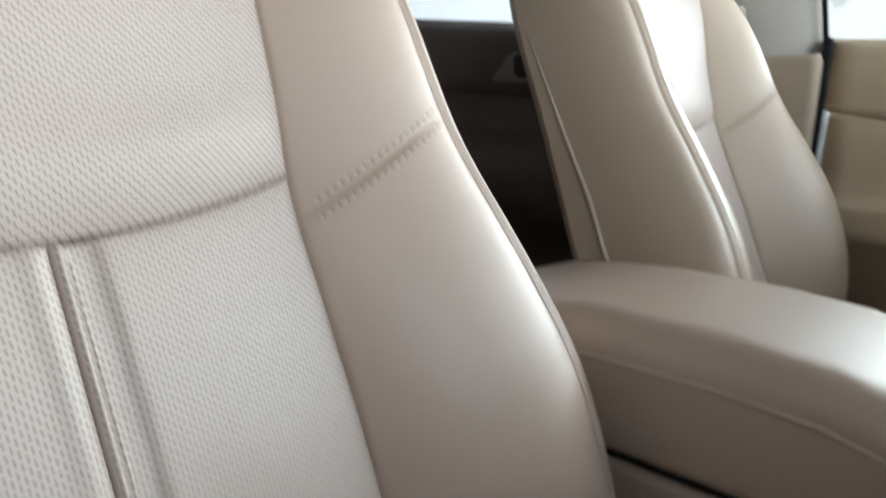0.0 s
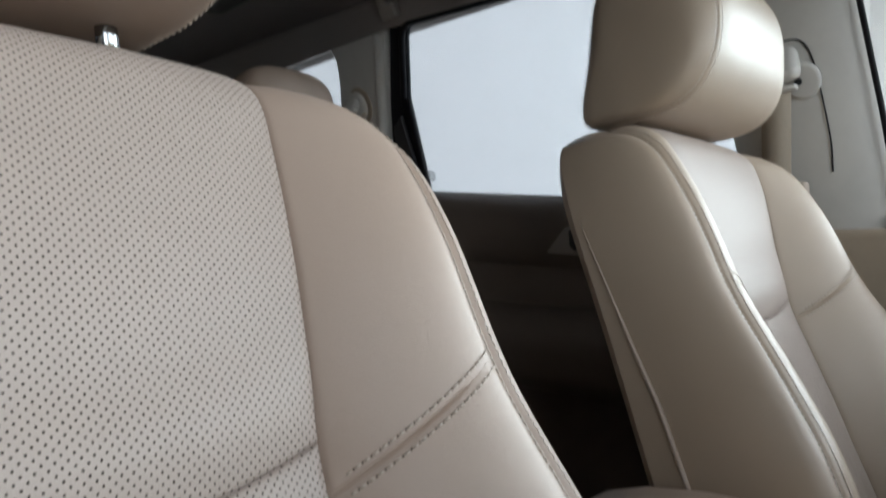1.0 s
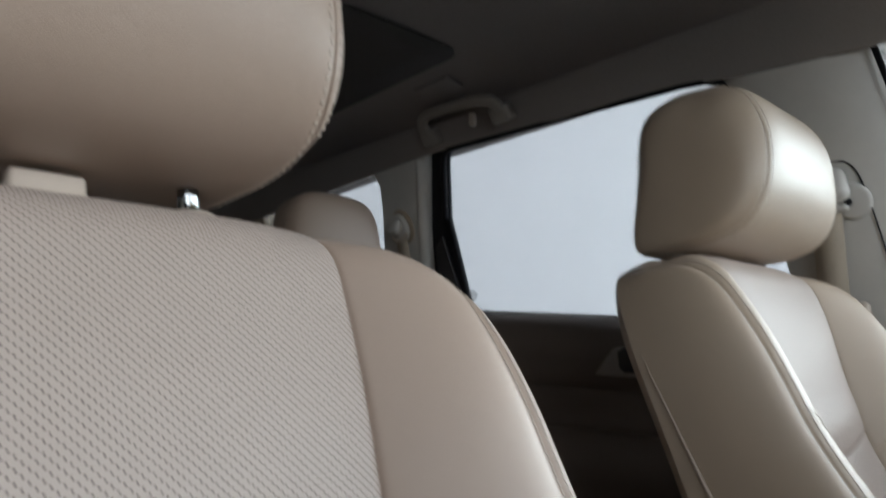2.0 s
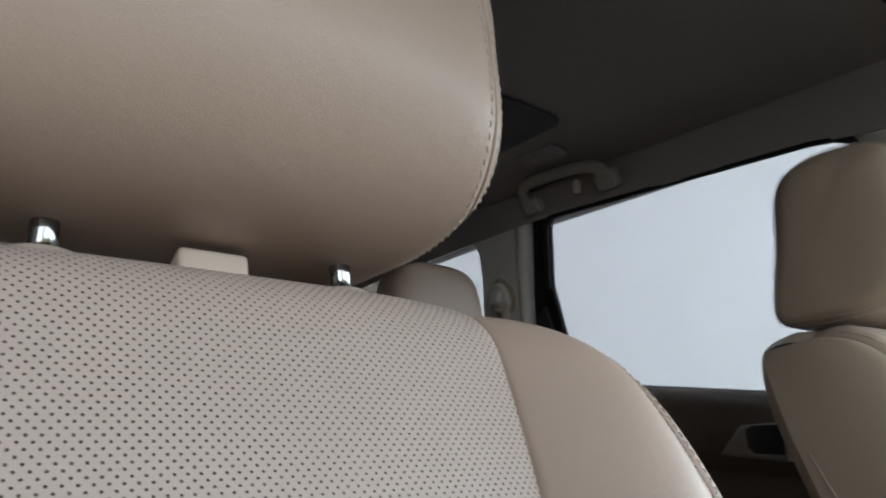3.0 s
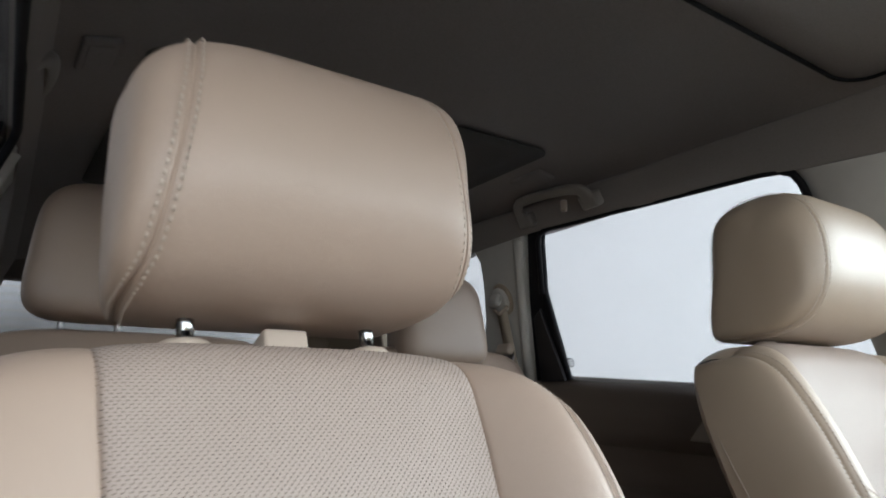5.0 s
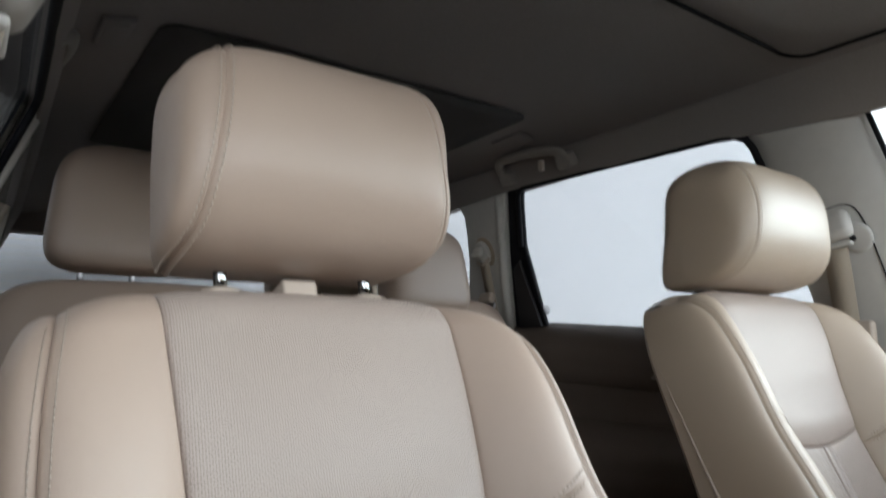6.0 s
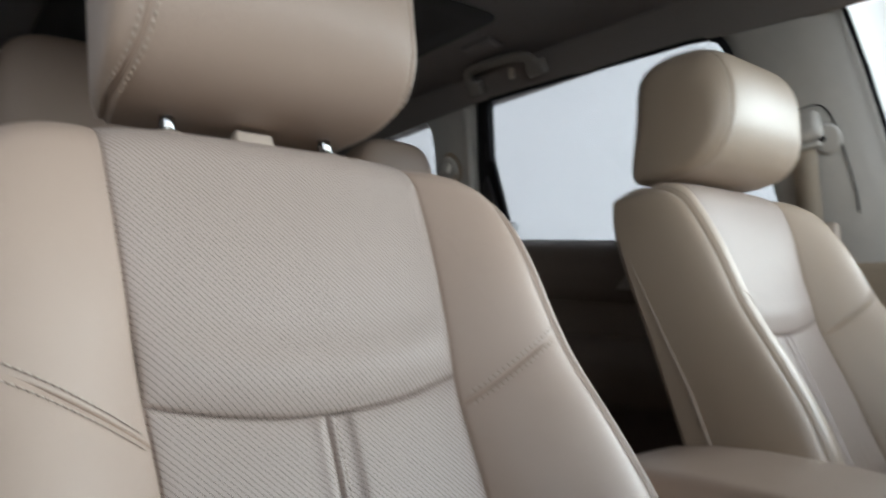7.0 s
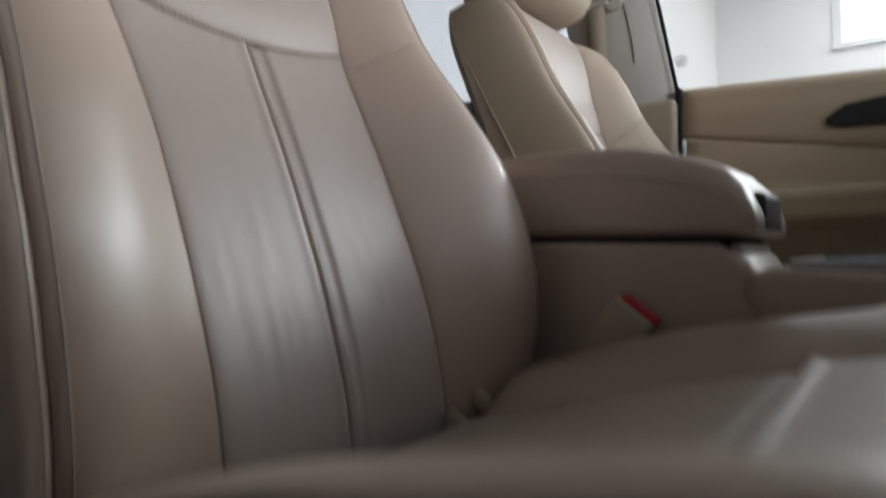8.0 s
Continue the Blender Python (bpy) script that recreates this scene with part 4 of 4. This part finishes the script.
def disc(y, z, r, proud, thick, far, ry=1.0, n=28):
    bm = bmesh.new()
    prev = None
    for rr, h in ((1.0, 0.0), (1.0, 0.6), (0.93, 0.9), (0.8, 1.0), (0.0, 1.0)):
        if rr == 0:
            bm.faces.new(prev)
            break
        ring = [bm.verts.new(mx(on_side(y + r * rr * math.cos(k * 2 * math.pi / n), z + r * ry * rr * math.sin(k * 2 * math.pi / n), proud + thick * h), far)) for k in range(n)]
        if prev:
            for k in range(n):
                bm.faces.new([prev[k], prev[(k + 1) % n], ring[(k + 1) % n], ring[k]])
        prev = ring
    bmesh.ops.recalc_face_normals(bm, faces=bm.faces[:])
    return bm


for far in (True, False):
    # front belt on the middle pillar
    belt = thing("seat_belt", mx((1.06, 0.05, 0.95), far), "tan front seat belt hanging from a grey pillar guide", "seat belt", "front seat belts")
    inv = Matrix.Translation(-belt.location)

    def bpart(name, bm, mat, par, label="", inv=inv):
        bmesh.ops.transform(bm, matrix=inv, verts=bm.verts)
        return part(name, bm, mat, par, label)

    up_, in_ = (0.018, 0.0) if far else (0.058, -0.004)  # the near guide is set higher
    bpart("anchor_plate", disc(0.042, 1.086 + up_, 0.025, 0.018, 0.008, far, 1.05), PLASTIC_GREY, belt)
    bpart("anchor_bolt", disc(0.047, 1.087 + up_, 0.0055, 0.027, 0.004, far), PLASTIC_BLACK, belt, "dark bolt head")
    bpart("belt_loop", rounded_block(0.016, 0.056, 0.010, 0.0045, Matrix.Translation(mx(on_side(0.073, 1.080 + up_, 0.040 + in_), far)) @ Matrix.Rotation(radians(-6), 4, "X")), PLASTIC_GREY, belt, "grey plastic belt loop")
    # the near cover's shade is put into its colour: brown in place of grey
    bpart("loop_cover", rounded_block(*((0.03, 0.047, 0.056, 0.014) if far else (0.036, 0.050, 0.060, 0.016)), Matrix.Translation(mx(on_side(0.064, 1.112 + up_, 0.034 + in_), far)) @ Matrix.Rotation(radians(-14), 4, "X") @ Matrix.Rotation(radians(20), 4, "Y")), PLASTIC_GREY if far else PLASTIC_BROWN, belt)
    bpart("webbing", strip([on_side(0.076 + 0.0062 * k, 1.082 + up_ - 0.05 * k, 0.038 - in_ - 0.001 * k) for k in range(9)], (0, 1, 0), 0.0215, 0.002, far), WEBBING, belt, "tan woven belt webbing")
    if far:
        bpart("belt_tongue", rounded_block(0.02, 0.035, 0.045, 0.008, Matrix.Translation(mx(on_side(0.062, 0.945, 0.05), far))), PLASTIC_CREAM, belt, "cream belt tongue cover")
    line = smooth_path([on_side(y, z, 0.0185) for y, z in ((0.085, 1.158), (0.055, 1.162), (0.037, 1.155), (0.026, 1.128), (0.018, 1.065), (0.014, 1.01), (0.016, 0.97))], 30)
    bpart("guide_groove", tube([mx(p, far) for p in line], 0.0013, 6), RUBBER, belt, "dark groove of the belt height adjuster")
    if far:
        # rear belt on the next pillar
        rb = thing("seat_belt", mx((0.95, 0.98, 1.0), far), "tan second-row seat belt on a grey pillar", "seat belt", "rear seat belts")
        inv2 = Matrix.Translation(-rb.location)
        for nm, bm, mat in (
            ("anchor_recess", disc(1.014, 1.197, 0.036, 0.0125, 0.004, far, 1.15), PLASTIC_TAN),
            ("anchor_plate", disc(1.018, 1.196, 0.028, 0.017, 0.012, far, 1.15), PLASTIC_GREY),
            ("loop_cover", rounded_block(0.020, 0.040, 0.036, 0.009, Matrix.Translation(mx(on_side(1.022, 1.200, 0.036), far)) @ Matrix.Rotation(radians(22), 4, "Y")), PLASTIC_GREY),
            ("belt_loop", tube([mx(p, far) for p in smooth_path([on_side(0.985, 1.180, 0.034), on_side(1.012, 1.168, 0.042), on_side(1.040, 1.175, 0.034)], 12)], 0.005, 8), PLASTIC_CREAM),
            ("webbing", strip([on_side(1.012 + 0.006 * k, 1.172 - 0.03 * k, 0.034) for k in range(10)], (0, 1, 0), 0.020, 0.002, far), WEBBING),
            ("tongue_plate", rounded_block(0.008, 0.040, 0.050, 0.003, Matrix.Translation(mx(on_side(1.040, 1.045, 0.044), far)) @ Matrix.Rotation(radians(22), 4, "Y")), SATIN),
            ("belt_tongue", rounded_block(0.022, 0.055, 0.030, 0.007, Matrix.Translation(mx(on_side(1.038, 1.075, 0.044), far)) @ Matrix.Rotation(radians(22), 4, "Y")), PLASTIC_CREAM),
        ):
            bmesh.ops.transform(bm, matrix=inv2, verts=bm.verts)
            part(nm, bm, mat, rb)
    # grab handle over the rear door: a flat bar that bends down into two feet
    hx = 0.0 if far else 0.045
    gh = thing("grab_handle", mx((0.88 + hx, 0.72, 1.37), far), "brown-grey plastic grab handle on the roof rail", "grab handle", "grab handles")
    inv3 = Matrix.Translation(-gh.location)
    line = smooth_path([(0.900, 0.826, 1.354), (0.880, 0.832, 1.376), (0.867, 0.822, 1.390), (0.857, 0.790, 1.394), (0.851, 0.70, 1.387), (0.854, 0.632, 1.379), (0.863, 0.606, 1.370), (0.886, 0.604, 1.350)], 44)
    bm = bmesh.new()
    prev = None
    for i, p in enumerate(line):
        tv = Vector(line[min(i + 1, 44)] - line[max(i - 1, 0)]).normalized()
        out = Vector((-0.75, 0, -0.66))
        sv = tv.cross(out).normalized()
        ov = sv.cross(tv).normalized()
        foot = abs(i / 22 - 1) ** 4
        hw, ht = 0.0115 + 0.010 * foot, 0.0075 + 0.002 * foot
        ring = [bm.verts.new(mx(Vector(p) + Vector((hx, 0, 0)) + sv * hw * math.copysign(abs(math.cos(q)) ** 0.55, math.cos(q)) + ov * ht * math.copysign(abs(math.sin(q)) ** 0.7, math.sin(q)), far)) for q in [k * math.pi / 8 for k in range(16)]]
        if prev:
            for k in range(16):
                bm.faces.new([prev[k], prev[(k + 1) % 16], ring[(k + 1) % 16], ring[k]])
        else:
            bm.faces.new(ring)
        prev = ring
    bm.faces.new(list(reversed(prev)))
    bmesh.ops.recalc_face_normals(bm, faces=bm.faces[:])
    bmesh.ops.transform(bm, matrix=inv3, verts=bm.verts)
    part("handle_bar", bm, PLASTIC_BROWN, gh)
    for y, z, x in ((0.826, 1.360, 0.900), (0.606, 1.354, 0.890)):
        bm = rounded_block(0.030, 0.050, 0.036, 0.008, Matrix.Translation(mx((x + hx, y, z), far)) @ Matrix.Rotation(radians(-30 if far else 30), 4, "Y"))
        bmesh.ops.transform(bm, matrix=inv3, verts=bm.verts)
        part("handle_mount", bm, PLASTIC_BROWN, gh)
    if far:
        hk = rounded_block(0.012, 0.014, 0.028, 0.004, Matrix.Translation(mx((0.868, 0.668, 1.352), far)))
        bmesh.ops.transform(hk, matrix=inv3, verts=hk.verts)
        part("coat_hook", hk, PLASTIC_CREAM, gh, "small coat hook")

# oval reading lamp in the headliner
for lx, ly, lean in ((0.802, 0.70, 10), (-0.105, 0.61, -12)):
    lamp = thing("reading_lamp", (lx, ly, roof_z(lx, ly)), "unlit oval reading lamp in the headliner", "reading lamp", "reading lamps")
    part("lamp_rim", rounded_block(0.05, 0.10, 0.012, 0.0055, Matrix.Translation((0, 0, -0.004)) @ Matrix.Rotation(radians(lean), 4, "Y")), HEADLINER, lamp)
    part("lamp_lens", rounded_block(0.034, 0.078, 0.006, 0.0028, Matrix.Translation((0, 0, -0.0085)) @ Matrix.Rotation(radians(lean), 4, "Y")), HEADLINER, lamp)

# door fittings
part("door_pull", lofted([(-0.352, 0.783, 0.795, 0.006, 0.003), (-0.365, 0.778, 0.806, 0.008, 0.004), (-0.385, 0.775, 0.818, 0.008, 0.004), (-0.45, 0.773, 0.825, 0.008, 0.004), (-0.56, 0.77, 0.818, 0.008, 0.004)]), PLASTIC_BLACK, fd, "black recessed inner door handle").location = (1.124, 0, 0)
for ob in [o for o in scene.objects if o.name.startswith("rear_door")]:
    sg = 1 if ob.name == "rear_door" else -1
    cx_ = 1.070 if sg > 0 else 2 * MX - 1.070
    es = part("handle_plate", prism([(0.530, 0.834), (0.484, 0.886), (0.40, 0.893), (0.40, 0.826)], cx_ + sg * 0.012, cx_ - sg * 0.012, 0.005), PLASTIC_BROWN, ob, "grey handle surround")
    # the hole's darkness is put in as a black block on the plate
    part("handle_hole", prism([(0.472, 0.848), (0.474, 0.878), (0.462, 0.886), (0.405, 0.888), (0.405, 0.838), (0.46, 0.838)], cx_, cx_ - sg * 0.0125, 0.0015), PLASTIC_BLACK, es, "black block standing in for the dark hole in the surround")

# etched marks on the glass: unreadable, as bars
for y, z in ((0.872, 1.012), (-0.078, 0.953)):
    mk = thing("glass_mark", on_side(y, z, -0.010), "small etched mark on the window glass", "glass mark")
    for k in range(4):
        ln = (0.022, 0.03, 0.026, 0.018)[k]
        part("mark_bar", box((0.0006, ln, 0.0028), Vector((-0.41 * (0.010 - 0.0062 * k), 0, 0.010 - 0.0062 * k)), 0.0), ETCH, mk)

# unseen closing parts ahead of and beside the seats; they shape the light
# black panel added to keep light off the lower near seat
tagged(flat_part("near_light_block", rounded_block(0.06, 1.50, 0.88, 0.02, Matrix.Translation((-0.50, -0.82, 0.49))), PLASTIC_BLACK), "unseen black panel added to block low light on the near side", "door wall", kind="structure")
tagged(flat_part("dashboard", rounded_block(1.5, 0.6, 0.90, 0.05, Matrix.Translation((CX, -1.18, 0.50))), PLASTIC_BLACK), "plain black dashboard", "dashboard", kind="structure")
ws = bmesh.new()
q = [ws.verts.new(p) for p in ((-0.30, -1.50, 0.90), (1.07, -1.50, 0.90), (0.93, -0.74, 1.36), (-0.16, -0.74, 1.36))]
ws.faces.new(q)
wsg = tagged(flat_part("windscreen", thicken(ws, 0.005), GLASS_CLEAR), "clear windscreen glass", "window", kind="structure")
wsg.visible_shadow = False
for x0, x1 in ((1.13, 0.96), (-0.36, -0.19)):
    tagged(part("front_pillar_trim", tube([(x0, -1.5, 0.86), ((x0 + x1) / 2, -1.12, 1.12), (x1, -0.72, 1.345)], 0.045, 12), PLASTIC_GREY), "grey front pillar trim", "pillar trim", kind="structure")
tagged(flat_part("roof_header", rounded_block(1.2, 0.10, 0.06, 0.02, Matrix.Translation((CX, -0.74, 1.385))), HEADLINER), "dark roof header over the windscreen", "roof header", kind="structure")

# ---- hall ----
tagged(flat_part("ground", box((60, 60, 0.1), (0, 0, -0.5), 0.0), CONCRETE), "grey concrete hall floor", "floor", kind="structure")
tagged(flat_part("wall_rear", box((24, 0.2, 7), (3.0, 2.85, 2.8), 0.0), WALL), "white painted hall wall", "wall", kind="structure")
# unseen light-limiting wall; opening for the fill lamp, y -6.7 to -3.0, z to 3.3
for size, at in (((0.2, 5.9, 7), (-3.2, -0.05, 2.8)), ((0.2, 3.0, 7), (-3.2, -8.2, 2.8)), ((0.2, 3.7, 3.0), (-3.2, -4.85, 4.8))):
    tagged(flat_part("wall_near", box(size, at, 0.0), WALL_DARK), "unseen dark grey wall added to limit light from the near side", "wall", kind="structure")
# side wall with a window opening from y -2.2 to 0.66, z 4.3 to 5.6
for size, at in (((0.2, 2.10, 7), (14.5, 1.71, 2.8)), ((0.2, 7.0, 7), (14.5, -5.7, 2.8)), ((0.2, 2.86, 4.8), (14.5, -0.77, 1.9)), ((0.2, 2.86, 0.7), (14.5, -0.77, 5.95))):
    tagged(flat_part("wall_side", box(size, at, 0.0), WALL), "white painted hall wall", "wall", kind="structure")
wf = thing("window_hall", (14.42, -0.77, 4.3), "white framed window high in the hall wall", "window", kind="structure")
for size, at in (((0.1, 0.16, 1.3), (0, 1.35, 0.65)), ((0.1, 0.08, 1.3), (0, 0.0, 0.65)), ((0.1, 0.16, 1.3), (0, -1.35, 0.65)), ((0.14, 2.86, 0.1), (-0.02, 0, 0.05)), ((0.1, 2.86, 0.1), (0, 0, 1.25))):
    flat_part("window_frame", box(size, at, 0.01), FRAME_WHITE, wf)
for y in (0.675, -0.675):
    pn = flat_part("pane", box((0.01, 1.2, 1.1), (0.02, y, 0.65), 0.0), GLASS_CLEAR, wf)
    pn.visible_shadow = False
wb = thing("wall_box", (14.36, 0.3, 3.38), "white cable trunk on the hall wall", "cable trunk")
flat_part("trunk_body", box((0.08, 1.0, 0.16), (0, 0, 0), 0.01), FRAME_WHITE, wb)
tagged(flat_part("hall_ceiling", box((24, 12, 0.2), (3.0, -3.2, 6.3), 0.0), CEILING), "pale hall ceiling", "ceiling", kind="structure")
for x0, y0, x1, y1 in ((2.0, 2.68, 14.3, 2.68), (14.33, 2.68, 14.33, -8)):
    tagged(flat_part("cornice", box((abs(x1 - x0) + 0.12, abs(y1 - y0) + 0.12, 0.12), ((x0 + x1) / 2, (y0 + y1) / 2, 6.12), 0.02), CEILING), "grey cornice under the hall ceiling", "cornice", kind="structure")
bd_mat, _, bd_p = nodes_of("bright_sky_backdrop")
bd_p.inputs["Base Color"].default_value = (0.8, 0.82, 0.85, 1)
bd_p.inputs["Emission Color"].default_value, bd_p.inputs["Emission Strength"].default_value = (0.93, 0.97, 1.0, 1), 1.4
tagged(flat_part("backdrop", box((0.05, 5, 3), (15.6, -0.77, 4.9), 0.0), bd_mat), "plain bright sky behind the hall window", "backdrop", kind="structure")
